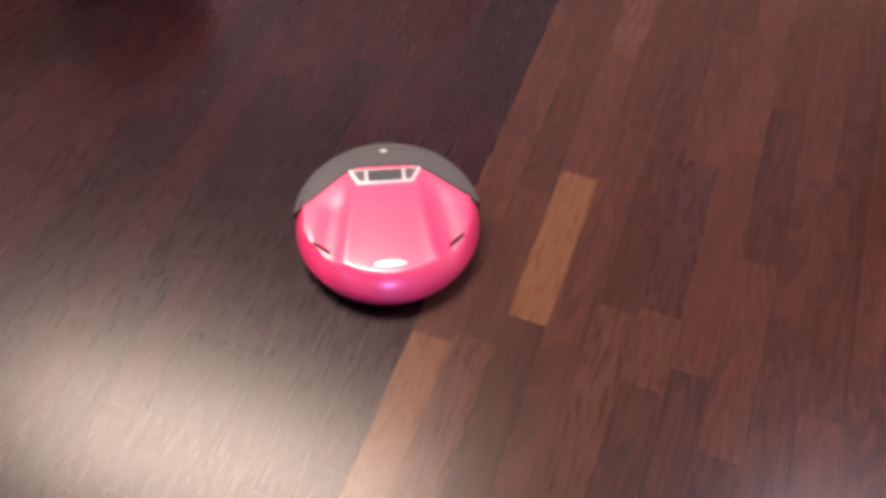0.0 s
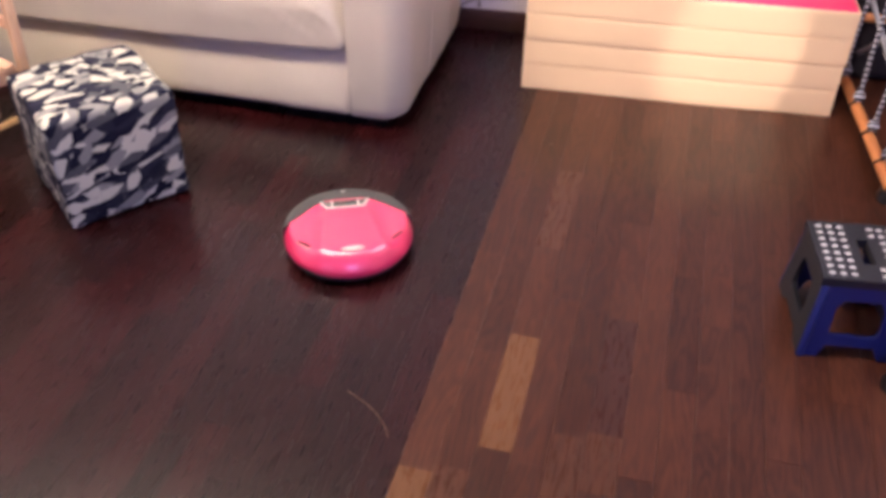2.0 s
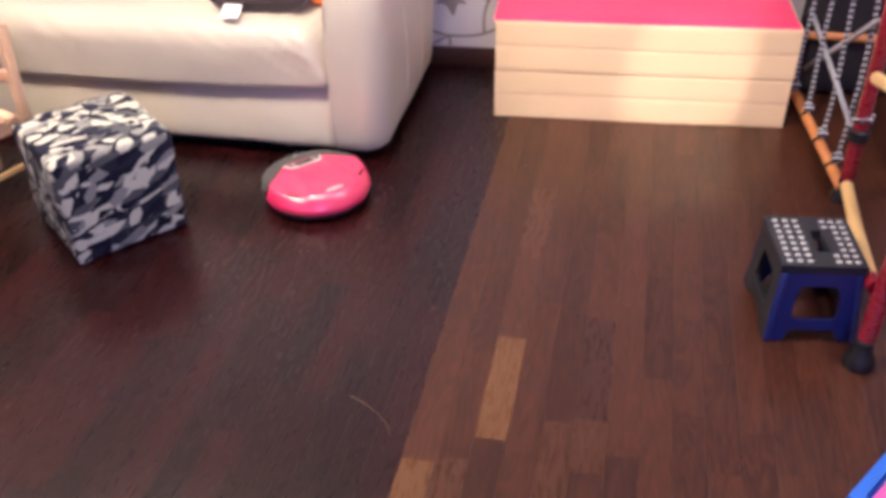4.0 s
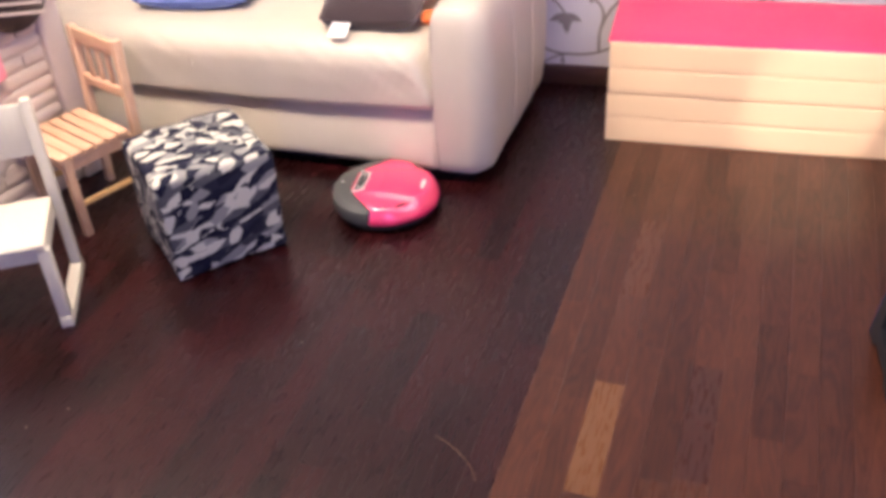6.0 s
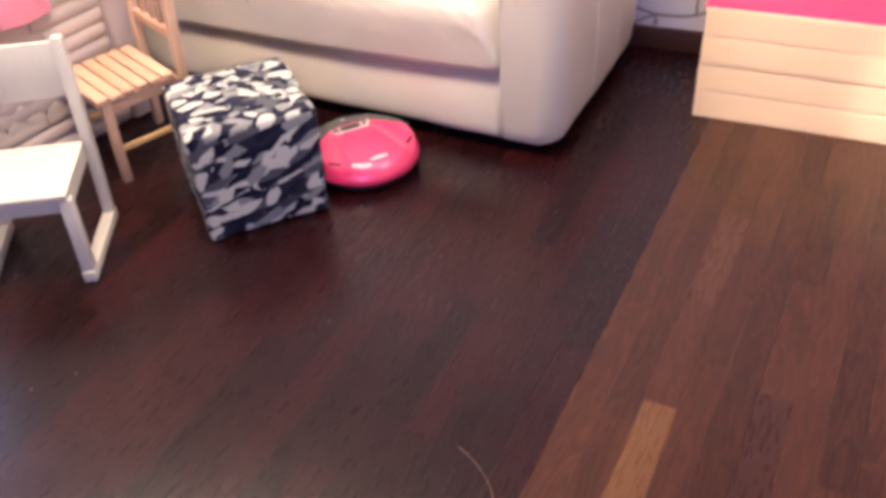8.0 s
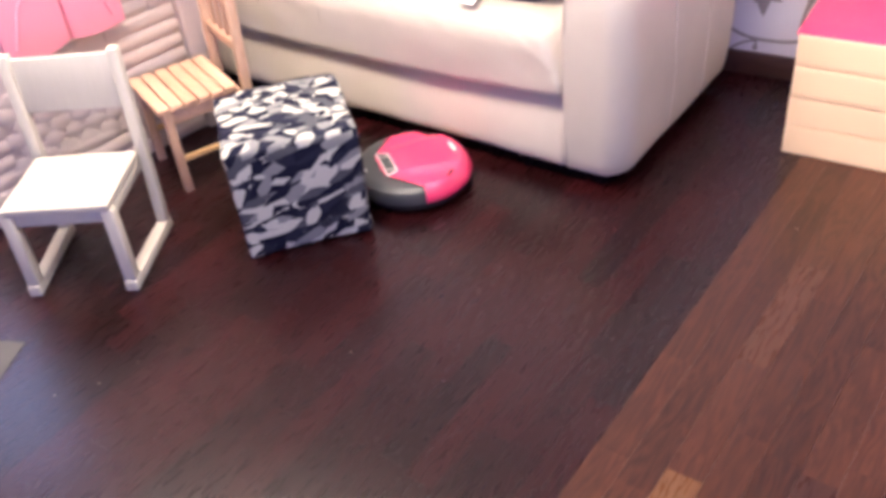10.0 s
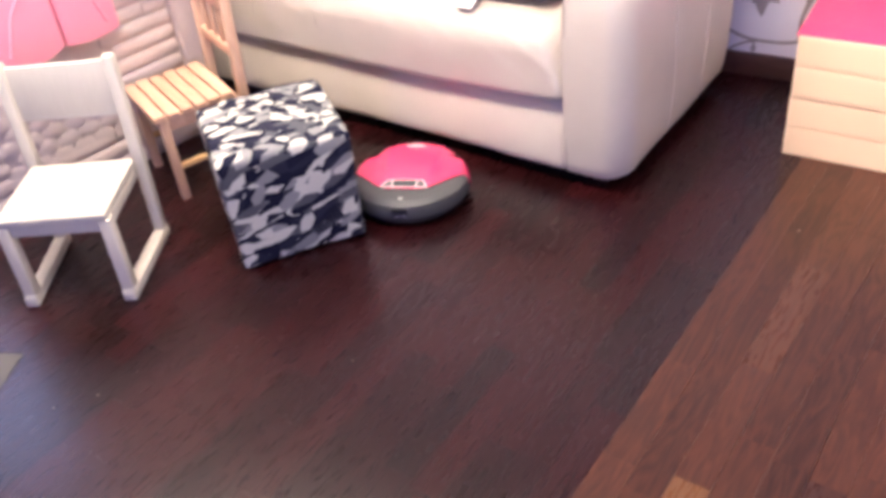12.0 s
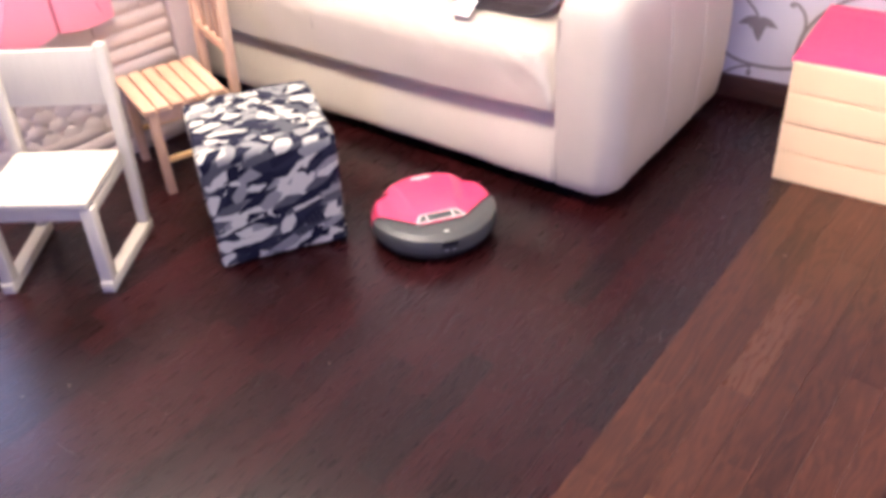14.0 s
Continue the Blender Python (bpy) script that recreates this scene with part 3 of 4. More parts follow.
# ---- folding gym mat ----
gym_mat = thing("folding_mat", pose(-0.058, 1.622, 0, 0, 0, 4), "folded gym mat with cream vinyl sides and a red top", "gym mat")
MW, MD, MT = 0.995, 0.405, 0.0885
for i in range(4):
    z0, off = i * MT, (0.0, 0.0, -0.003, -0.003)[i]
    lift, drop = (0.0018 if i == 2 else 0.0002), (0.0018 if i == 1 else 0.0002)
    bm = box((0.0 - off, off, z0 + lift), (MW - off, MD, z0 + MT - drop), 0.0011, 2, cuts=4)
    for v in bm.verts:
        u, w = v.co.x / MW, v.co.y / MD
        v.co.y -= 0.004 * math.sin(math.pi * u) * (w < 0.1)
    part("panel", soften(bm, 0.0025, 6, i // 2), "vinyl", gym_mat)
bm = box((-0.004, 0.002, 4 * MT - 0.004), (MW - 0.004, MD, 4 * MT + 0.005), 0.004, 2, cuts=4)
part("top_cover", soften(bm, 0.0015, 5, 9), "red_vinyl", gym_mat, "red vinyl top cover")

# ---- white child's chair ----
wchair = thing("childs_chair", pose(-1.2510, 0.282, 0, 0, 0, 34), "white painted wooden child's chair with runner feet", "chair")
CW, CD, SH = 0.267, 0.258, 0.252
for x in (-CW, 0.0):
    s = 0.005 if x < -0.1 else -0.005
    part("front_leg", bar((x + s, 0.006, 0.028), (x + s, 0.014, SH - 0.012), 0.032, 0.032), "white_wood", wchair)
    o = x - 1.8 * s
    part("runner", bar((x + s, -0.016, 0.016), (o, CD + 0.018, 0.016), 0.034, 0.032, 0.004), "white_wood", wchair)
    part("back_post", bar((o, CD, 0.030), (o, CD + 0.036, 0.534), 0.030, 0.032, 0.006), "white_wood", wchair)
    part("side_rail", box((x + s - 0.008, 0.012, SH - 0.045), (x + s + 0.008, CD - 0.016, SH - 0.012), 0.002), "white_wood", wchair)
part("seat", box((-CW - 0.004, -0.004, SH - 0.011), (0.004, CD - 0.010, SH + 0.010), 0.005, 3), "white_wood", wchair)
part("seat_rail", box((-CW + 0.022, 0.004, SH - 0.046), (-0.022, 0.018, SH - 0.012), 0.002), "white_wood", wchair)
part("back_panel", bar((-CW / 2, CD + 0.0255, 0.375), (-CW / 2, CD + 0.035, 0.522), CW - 0.012, 0.014, 0.003), "white_wood", wchair)

# ---- pine child's chair ----
pchair = thing("childs_chair", pose(-1.468, 0.650, 0, 0, 0, -21), "unpainted pine child's chair with slatted seat beside the sofa", "chair")
PW, PD, PH = 0.266, 0.250, 0.272
for x in (-PW + 0.014, -0.014):
    part("front_leg", bar((x, 0.014, 0), (x, 0.014, PH - 0.012), 0.026, 0.026), "pine_z", pchair)
    part("back_post", bar((x, PD, 0), (x, PD + 0.02, 0.545), 0.026, 0.028, 0.005), "pine_z", pchair)
    part("side_rail", box((x - 0.008, 0.026, PH - 0.050), (x + 0.008, PD - 0.012, PH - 0.0125), 0.002), "pine", pchair)
    part("stretcher", bar((x, 0.028, 0.105), (x, PD - 0.01, 0.105), 0.012, 0.018, 0.003), "dowel_pale", pchair)
part("front_rail", box((-PW + 0.028, 0.006, PH - 0.050), (-0.028, 0.020, PH - 0.0125), 0.002), "pine", pchair)
NS = 6
for i in range(NS):
    y0 = -0.012 + i * (PD - 0.006) / NS
    part("seat_slat", box((-PW - 0.002, y0, PH - 0.012), (0.004, y0 + (PD - 0.006) / NS - 0.0055, PH + 0.006), 0.003), "pine", pchair)
part("top_rail", bar((-PW + 0.027, PD + 0.018, 0.515), (-0.027, PD + 0.018, 0.515), 0.018, 0.05, 0.004), "pine", pchair)
part("lower_rail", bar((-PW + 0.027, PD + 0.013, 0.375), (-0.027, PD + 0.013, 0.375), 0.018, 0.034, 0.004), "pine", pchair)
for k in (0.3, 0.5, 0.7):
    part("back_slat", bar((-PW * k, PD + 0.0135, 0.391), (-PW * k, PD + 0.017, 0.491), 0.02, 0.01, 0.002, up=(0, 1, 0)), "pine_z", pchair)

# ---- plastic playhouse ----
HM = pose(-1.765, 0.665, 0, 0, 0, 80.5 - 90)
house = thing("playhouse", HM, "beige plastic playhouse with moulded logs, cobbles and pink shutters", "playhouse")
part("wall", box((-0.05, -0.46, 0.0), (0.0, 0.37, 1.10), 0.01, cuts=0), "house", house)
part("side_wall", box((-0.75, 0.32, 0.0), (-0.052, 0.368, 1.10), 0.01), "house", house)
part("corner_post", box((-0.045, 0.30, 0.0), (0.028, 0.385, 1.12), 0.014, 3), "house", house)


def log(y0, y1, z, r, seed):
    pts = [(0.002, y0 + (y1 - y0) * i / 10, z + 0.002 * noise.noise(Vector((i * 0.7, seed, 0)))) for i in range(11)]
    bm = tube(pts, r, 14, True, [r * (0.75 if i in (0, 10) else 1 + 0.06 * noise.noise(Vector((i, seed * 3, 1)))) for i in range(11)])
    for v in bm.verts:
        v.co.x *= 0.36
    return bm


LH = 0.047
for i in range(22):
    z = 0.035 + i * LH
    rnd = random.Random(i)
    cut = -0.02 + 0.22 * (i % 2) + 0.04 * rnd.random()
    if z < 0.14 or z > 0.44:
        spans = [(-0.45, cut - 0.003), (cut + 0.003, 0.298)]
    else:
        spans = [(-0.45, -0.30), (0.065 + 0.03 * (i % 2), 0.298)]
    for y0, y1 in spans:
        part("log", log(y0, y1, z, LH * 0.49, i + y0), "house", house)
for row in range(6):
    for k in range(6):
        y = -0.275 + k * 0.066 + (0.033 if row % 2 else 0)
        z = 0.150 + row * 0.0385
        if y > 0.07:
            continue
        rnd = random.Random(row * 31 + k)
        o = []
        for a in range(6):
            t = radians(60 * a + 6 * rnd.random())
            o.append((0.0355 * (1 + 0.06 * rnd.random()) * math.cos(t), 0.0255 * (1 + 0.06 * rnd.random()) * math.sin(t)))
        bm = slab(o, 0, 0.007, 0.004)
        bmesh.ops.transform(bm, matrix=pose(0.0, y, z, 90, 0, 90), verts=bm.verts)
        part("cobble", bm, "stone", house)


def shutter(y0, y1, z0, z1, sag):
    n = 10
    o = [(y0 + (y1 - y0) * i / n, z0 - sag * math.sin(math.pi * i / n)) for i in range(n + 1)] + [(y1, z1), (y0, z1)]
    bm = slab(o, 0.018, 0.040, 0.006)
    bmesh.ops.transform(bm, matrix=pose(0, 0, 0, 90, 0, 90), verts=bm.verts)
    return bm


sh = part("shutter", shutter(-0.225, -0.040, 0.455, 0.86, 0.02), "shutter", house, "pink plastic window shutter")
part("moulding", tube([(0.041, -0.19, 0.48), (0.042, -0.155, 0.58), (0.042, -0.105, 0.64), (0.041, -0.065, 0.66)], 0.004, 8), "shutter", sh)
sh2 = part("shutter", shutter(-0.035, 0.130, 0.452, 0.86, 0.010), "shutter", house, "pink plastic window shutter")
part("moulding", tube([(0.041, 0.095, 0.48), (0.042, 0.065, 0.58), (0.042, 0.025, 0.64), (0.041, -0.015, 0.66)], 0.004, 8), "shutter", sh2)
bm = lathe([(0, 0.0), (0.128, 0.0), (0.128, 0.045), (0.105, 0.062), (0, 0.066)], 36)
bmesh.ops.transform(bm, matrix=pose(0.0, 0.225, 0.690, 0, 90, 0), verts=bm.verts)
disc = part("porthole", bm, "porthole", house, "dark brown round porthole cover")
for d in (-0.045, -0.075):
    part("stripe", bar((0.0605 - 0.0015, 0.135, 0.690 + d + 0.028), (0.0605 - 0.0015, 0.305, 0.690 + d - 0.020), 0.012, 0.010, 0.002), "stone", disc, "tan stripe")

# ---- folding step stool ----
stool = thing("step_stool", pose(0.884, 0.676, 0, 0, 0, 7), "blue and charcoal plastic folding step stool with white grip dots", "stool")
TW, TD, TH, FW, FD = 0.096, 0.103, 0.215, 0.112, 0.124


def lerp(a, b, t):
    return tuple(p + (q - p) * t for p, q in zip(a, b))


def leg_panel(a, b, c, d, arch):
    """a, b: feet; c, d: top corners over b and a. Hole in the middle, arch between the feet."""
    mid = lambda u, w: lerp(lerp(a, b, u), lerp(d, c, u), w)
    outer = [mid(0, 0), mid(0.20, 0), mid(0.26, arch), mid(0.74, arch), mid(0.80, 0), mid(1, 0), mid(1, 0.5), mid(1, 1), mid(0, 1), mid(0, 0.5)]
    inner = [mid(0.24, 0.40), mid(0.25, 0.34), mid(0.30, 0.31), mid(0.70, 0.31), mid(0.75, 0.34), mid(0.76, 0.40), mid(0.76, 0.66), mid(0.70, 0.80), mid(0.30, 0.80), mid(0.24, 0.66)]
    return ring_panel(outer, inner, 0.012)


f = [(-FW, -FD, 0), (FW, -FD, 0), (FW, FD, 0), (-FW, FD, 0)]
tcorn = [(-TW, -TD, TH - 0.02), (TW, -TD, TH - 0.02), (TW, TD, TH - 0.02), (-TW, TD, TH - 0.02)]
for i, (nm, mt) in enumerate((("front_panel", "stool_blue"), ("side_panel", "stool_black"), ("back_panel", "stool_blue"), ("side_panel", "stool_black"))):
    j = (i + 1) % 4
    part(nm, leg_panel(f[j], f[i], tcorn[i], tcorn[j], (0.17, 0.10)[i % 2]), mt, stool)
for sx in (-1, 1):
    for sy in (-1, 1):
        part("edge_rib", bar((sx * (FW - 0.008), sy * (FD + 0.001), 0), (sx * (TW - 0.008), sy * (TD + 0.001), TH - 0.024), 0.016, 0.012, 0.003), "stool_blue", stool)
bm = ring_panel([(-TW - 0.004, -TD - 0.004, TH - 0.022), (TW + 0.004, -TD - 0.004, TH - 0.022), (TW + 0.004, TD + 0.004, TH - 0.022), (-TW - 0.004, TD + 0.004, TH - 0.022)], [(-0.002, -0.045, TH - 0.022), (0.024, -0.045, TH - 0.022), (0.024, 0.045, TH - 0.022), (-0.002, 0.045, TH - 0.022)], 0.022)
bmesh.ops.bevel(bm, geom=[e for e in bm.edges if e.calc_face_angle(0) > 1], offset=0.003, segments=2, affect="EDGES")
top = part("top", bm, "stool_black", stool, "charcoal plastic top with a handle slot")
dot_me = finish(lathe([(0.0072, 0), (0.0072, 0.0012), (0.0055, 0.0022), (0, 0.0024)], 12))
dot_me.materials.append(M["dot"])
for r in range(8):
    for x in (-0.078, -0.054, -0.030, 0.036, 0.058, 0.080):
        if x == 0.036 and 1 < r < 6:
            continue
        d = new("grip_dot", dot_me)
        d.parent = top
        d.matrix_basis = pose(x, -0.086 + r * 0.0246, TH - 0.0002) @ Matrix.Diagonal((1.05, 0.75, 1, 1))

# ---- children's climbing frame ----
climber = thing("climbing_frame", pose(0, 0, 0), "children's climbing frame of dark red tubes, wooden bars and ropes", "climbing frame")


def foot(x, y):
    bm = lathe([(0, 0), (0.036, 0), (0.038, 0.012), (0.030, 0.035), (0.022, 0.055), (0.021, 0.075), (0, 0.075)], 24)
    bmesh.ops.transform(bm, matrix=pose(x, y, 0), verts=bm.verts)
    return bm


post = part("post", tube([(1.068, 1.250, 0.05), (1.068, 1.250, 1.2), (1.068, 1.250, 2.44)], 0.021, 20), "red_paint", climber)
part("rubber_foot", foot(1.068, 1.250), "rubber", post)
part("clamp", lathe([(0.0225, 0.20), (0.030, 0.205), (0.031, 0.235), (0.0225, 0.24)], 20), "rubber", post, at=pose(1.068, 1.250, 0))
post2 = part("post", tube([(1.005, 0.490, 0.04), (1.06, 0.60, 0.55), (1.20, 0.88, 1.80), (1.27, 1.02, 2.44)], 0.021, 20), "red_paint", climber)
part("rubber_foot", foot(1.003, 0.485), "rubber", post2)
part("post", tube([(1.56, 1.25, 0.0), (1.56, 1.25, 2.44)], 0.021, 16), "red_paint", climber)


def bar_x(y):
    """Where the foot bar runs at depth y."""
    return 1.058 - 0.115 * (y - 1.235)


dow = part("bottom_bar", tube([(bar_x(y), y, 0.045) for y in (1.235, 1.6, 2.03)], 0.017, 16), "dowel", climber)
for y in (1.36, 1.52, 1.70, 1.88):
    bm = tube([(bar_x(y) + 0.0185 * math.cos(a * math.tau / 14), y + 0.004 * math.sin(a), 0.045 + 0.0185 * math.sin(a * math.tau / 14)) for a in range(15)], 0.005, 8)
    part("rope_loop", bm, "rubber", dow)
part("slope_bar", tube([(1.060, 1.20, 0.075), (1.03, 0.88, 0.125), (1.008, 0.600, 0.175)], 0.018, 16), "dowel_pale", climber)
part("joint", tube([(1.008, 0.605, 0.173), (1.012, 0.55, 0.182)], 0.019, 16), "red_paint", climber)
part("slope_bar", tube([(1.062, 1.20, 0.42), (1.10, 0.95, 0.47), (1.14, 0.70, 0.52)], 0.018, 16), "dowel_pale", climber)
for z in (0.235, 0.50, 0.78, 1.06):
    part("rung", tube([(0.985, 1.955, z), (1.10, 1.955, z), (1.55, 1.955, z)], 0.014, 14), "dowel", climber)
for y, dx in ((1.36, 0.010), (1.52, 0.004), (1.70, 0.0), (1.88, -0.004)):
    pts = [(bar_x(y) + dx, y, 0.064)]
    for i in range(1, 12):
        z = 0.064 + i * 0.14
        pts.append((bar_x(y) + dx + 0.02 * i / 11 + 0.006 * math.sin(i + y * 9), y + 0.03 * i / 11 + 0.004 * math.cos(i * 1.7), z))
    rp = part("rope", tube(pts, 0.0068, 10), "rope", climber)
    part("knot", lathe([(0, 0.0), (0.014, 0.006), (0.019, 0.018), (0.014, 0.032), (0, 0.038)], 12), "rope", rp, at=pose(bar_x(y) + dx, y, 0.062))
for (a, b) in (((1.046, 1.262, 0.237), (1.00, 2.0, 0.31)), ((1.046, 1.262, 0.56), (1.02, 1.98, 0.10))):
    part("strap", bar(a, b, 0.014, 0.014, 0.003), "strap", climber)
part("rope", tube([(1.068 + 0.026 * math.cos(a * 0.9), 1.25 + 0.026 * math.sin(a * 0.9), 0.255 + 0.004 * a) for a in range(9)], 0.006, 8), "rope", climber)

bag = thing("storage_bag", pose(1.255, 2.045, 0, 0, 0, 4), "dark brown fabric storage bag behind the climbing frame", "bag")
bm = stuffed((-0.27, -0.062, 0.0), (0.27, 0.068, 0.72), 0.05, 20, 8, 24)
part("body", soften(bm, 0.012, 9, 8), "bag_cloth", bag)
part("carry_strap", tube([(-0.10, -0.05, 0.66), (-0.09, -0.055, 0.74), (0.0, -0.055, 0.80), (0.09, -0.055, 0.74), (0.10, -0.05, 0.66)], 0.010, 8), "strap", bag)

# ---- toy tray ----
tray = thing("toy_tray", pose(1.105, 0.108, 0, 0, 0, 55), "bright blue plastic toy tray holding pink and orange pieces", "toy tray")
part("rim", ring_panel([(-0.16, -0.12, 0), (0.16, -0.12, 0), (0.16, 0.12, 0), (-0.16, 0.12, 0)], [(-0.135, -0.095, 0), (0.135, -0.095, 0), (0.135, 0.095, 0), (-0.135, 0.095, 0)], 0.024), "box_blue", tray)
part("bottom", box((-0.134, -0.094, 0.0), (0.134, 0.094, 0.006), 0.001), "box_blue", tray)
for i in range(4):
    for j in range(3):
        part("toy_piece", box((-0.130 + i * 0.065, -0.090 + j * 0.06, 0.006), (-0.130 + i * 0.065 + 0.06, -0.090 + j * 0.06 + 0.055, 0.018), 0.003), ("toy_pink", "toy_yellow")[(i + j) % 2], tray)

# ---- thread on the floor ----
th = part("thread", tube([(-0.163, 0.162, 0.0008), (-0.135, 0.150, 0.0012), (-0.105, 0.133, 0.0008), (-0.075, 0.110, 0.0012), (-0.050, 0.081, 0.0008), (-0.040, 0.060, 0.0008)], 0.0007, 6), "hair")
tagged(th, "thin pale thread lying on the dark parquet", "thread")

# ---- crumbs ----
cb = bmesh.new()
for x, y, r in ((-1.048, 0.003, 0.0026), (-1.106, -0.076, 0.0024), (0.100, 1.290, 0.0026), (-0.604, 0.376, 0.0022), (-1.025, 0.097, 0.0016)):
    made = bmesh.ops.create_icosphere(cb, subdivisions=1, radius=r, matrix=pose(x, y, r * 0.4))
    for v in made["verts"]:
        v.co.z = max(0.0, v.co.z * 0.8)
        v.co += 0.3 * r * noise.noise_vector(v.co * 400)
        v.co.z = max(0.0, v.co.z)
crumbs = part("crumbs", cb, "crumb")
tagged(crumbs, "tiny pale crumbs scattered on the parquet", "crumbs", kind="stuff")

# ---- paper sheet ----
sheet = part("paper_sheet", soften(box((-0.297, -0.21, 0.0008), (0.0, 0.0, 0.0014), 0, cuts=6), 0.0003, 9, 3), "paper", at=pose(-1.33, 0.0, 0, 0, 0, 28))
tagged(sheet, "greyish sheet of paper lying on the dark parquet", "paper")

# ---- ceiling fixtures ----
fix = thing("ceiling_lamp", pose(-1.12, 0.36, CEIL), "long white pendant lamp hung close under the ceiling", "lamp")
for x in (-0.7, 0.7):
    part("suspension", lathe([(0, 0), (0.04, 0), (0.04, -0.012), (0.006, -0.016), (0.006, -0.10), (0, -0.10)], 20), "paint_white", fix, at=pose(x, 0, 0))
part("lamp_frame", ring_panel([(-1.14, -0.32, -0.11), (1.14, -0.32, -0.11), (1.14, 0.32, -0.11), (-1.14, 0.32, -0.11)], [(-1.11, -0.29, -0.11), (1.11, -0.29, -0.11), (1.11, 0.29, -0.11), (-1.11, 0.29, -0.11)], 0.03), "paint_white", fix)
part("cross_bar", box((-0.72, -0.006, -0.094), (0.72, 0.006, -0.084), 0.002), "paint_white", fix)
for nm, x, y, tx, ty, tz in (("ceiling_spotlight", 0.30, -0.10, 0.50, 1.68, 0.22), ("ceiling_spotlight", 1.64, -1.45, 0.60, 1.66, 0.18)):
    sp = thing(nm, pose(x, y, CEIL), "small white ceiling spotlight", "spotlight")
    part("base", lathe([(0, 0), (0.05, 0), (0.05, -0.02), (0.012, -0.025), (0.012, -0.06), (0, -0.06)], 24), "paint_white", sp)
    aim = look((0, 0, -0.10), (tx - x, ty - y, tz - CEIL))
    part("shade", lathe([(0.0, 0.075), (0.03, 0.07), (0.045, -0.005), (0.042, -0.005), (0.028, 0.06), (0, 0.065)], 24), "paint_white", sp, at=aim)

# Unseen housing added for the side fill.
fill_lamp = thing("ceiling_lamp", pose(1.42, 0.70, CEIL), "small round white ceiling lamp, unseen, added for the side fill", "lamp")
part("canopy", lathe([(0, 0), (0.17, 0), (0.17, -0.05), (0.16, -0.06), (0.16, -0.02), (0, -0.02)], 40), "paint_white", fill_lamp)

# ---- robot vacuum ----
robot = thing("robot_vacuum", pose(0, 0, 0) @ Matrix.Diagonal((0.978, 0.978, 0.88, 1)), "pink lacquered robot vacuum with a grey front bumper", "robot vacuum")
RAD = 0.170
EDGE = radians(84)
PROFILE = [(0.150, 0.0925), (0.157, 0.0905), (0.163, 0.086), (0.1672, 0.079), (0.1690, 0.070), (0.1697, 0.055), (0.1690, 0.045), (0.1675, 0.036), (0.160, 0.033)]


def crown(r):
    return 0.0985 - 0.006 * (r / 0.150) ** 2.2


def hood(x, y):
    """Raised middle of the cover, bounded by two ridges that spread to the rear."""
    half = 0.058 + 0.16 * max(0.0, 0.06 - x) * 0.9
    d = (half - abs(y)) / 0.012
    s = max(0.0, min(1.0, d * 0.5 + 0.5))
    ridge = math.exp(-(d * 1.1) ** 2)
    fade = max(0.0, min(1.0, (0.168 - math.hypot(x, y)) / 0.022)) * max(0.0, min(1.0, (0.06 - x) / 0.05))
    gutter = math.exp(-((d + 2.6) * 0.55) ** 2)
    return (0.0045 * s * s * (3 - 2 * s) + 0.0034 * ridge - 0.0058 * gutter) * fade


def edge_at(a):
    """How far from the middle the pink cover reaches at angle a from straight ahead."""
    if abs(a) >= EDGE:
        return inner(a)
    lo, hi = 0.0, 0.17
    for _ in range(30):
        r = (lo + hi) / 2
        x, y = r * math.cos(a), abs(r * math.sin(a))
        if y < 0.05:
            lim = 0.100
        else:
            u = min(1.0, (y - 0.05) / 0.115)
            lim = 0.100 - 0.084 * (u * u * (3 - 2 * u) * 0.45 + u * 0.55)
        lo, hi = (r, hi) if x < lim else (lo, r)
    return min(lo, 0.168)


def inner(a):
    """Where the cover starts to round off: further in at the rear."""
    w = max(0.0, min(1.0, (abs(a) - radians(100)) / radians(50)))
    return 0.150 - 0.013 * w * w * (3 - 2 * w)


def z_top(r):
    if r <= 0.150:
        return crown(r)
    for (r0, z0), (r1, z1) in zip(PROFILE, PROFILE[1:]):
        if r <= r1:
            return z0 + (z1 - z0) * (r - r0) / (r1 - r0)
    return 0.07


NA, NR = 144, 22
bm = bmesh.new()
angs = [-math.pi + math.tau * i / NA for i in range(NA)]
mid = bm.verts.new((0, 0, crown(0) + hood(0, 0)))
rings = []
for k in range(1, NR + 1):
    ring = []
    for a in angs:
        r = edge_at(a) * k / NR
        x, y = r * math.cos(a), r * math.sin(a)
        ring.append(bm.verts.new((x, y, z_top(r) + hood(x, y) + 0.0012 * max(0.0, min(1.0, (EDGE - abs(a)) / 0.3)) * (k / NR))))
    rings.append(ring)
for i in range(NA):
    bm.faces.new((mid, rings[0][i], rings[0][(i + 1) % NA]))
for a, b in zip(rings, rings[1:]):
    for i in range(NA):
        bm.faces.new((a[i], b[i], b[(i + 1) % NA], a[(i + 1) % NA]))
rear = [i for i in range(NA) if abs(angs[i]) >= EDGE]
rear = [i for i in rear if angs[i] > 0] + [i for i in rear if angs[i] <= 0]
prev = [rings[-1][i] for i in rear]
turns = [(math.sin(math.pi * k / 20) ** 1.4, max(0.0, math.cos(math.pi * k / 20)) ** 1.4) for k in range(1, 11)]
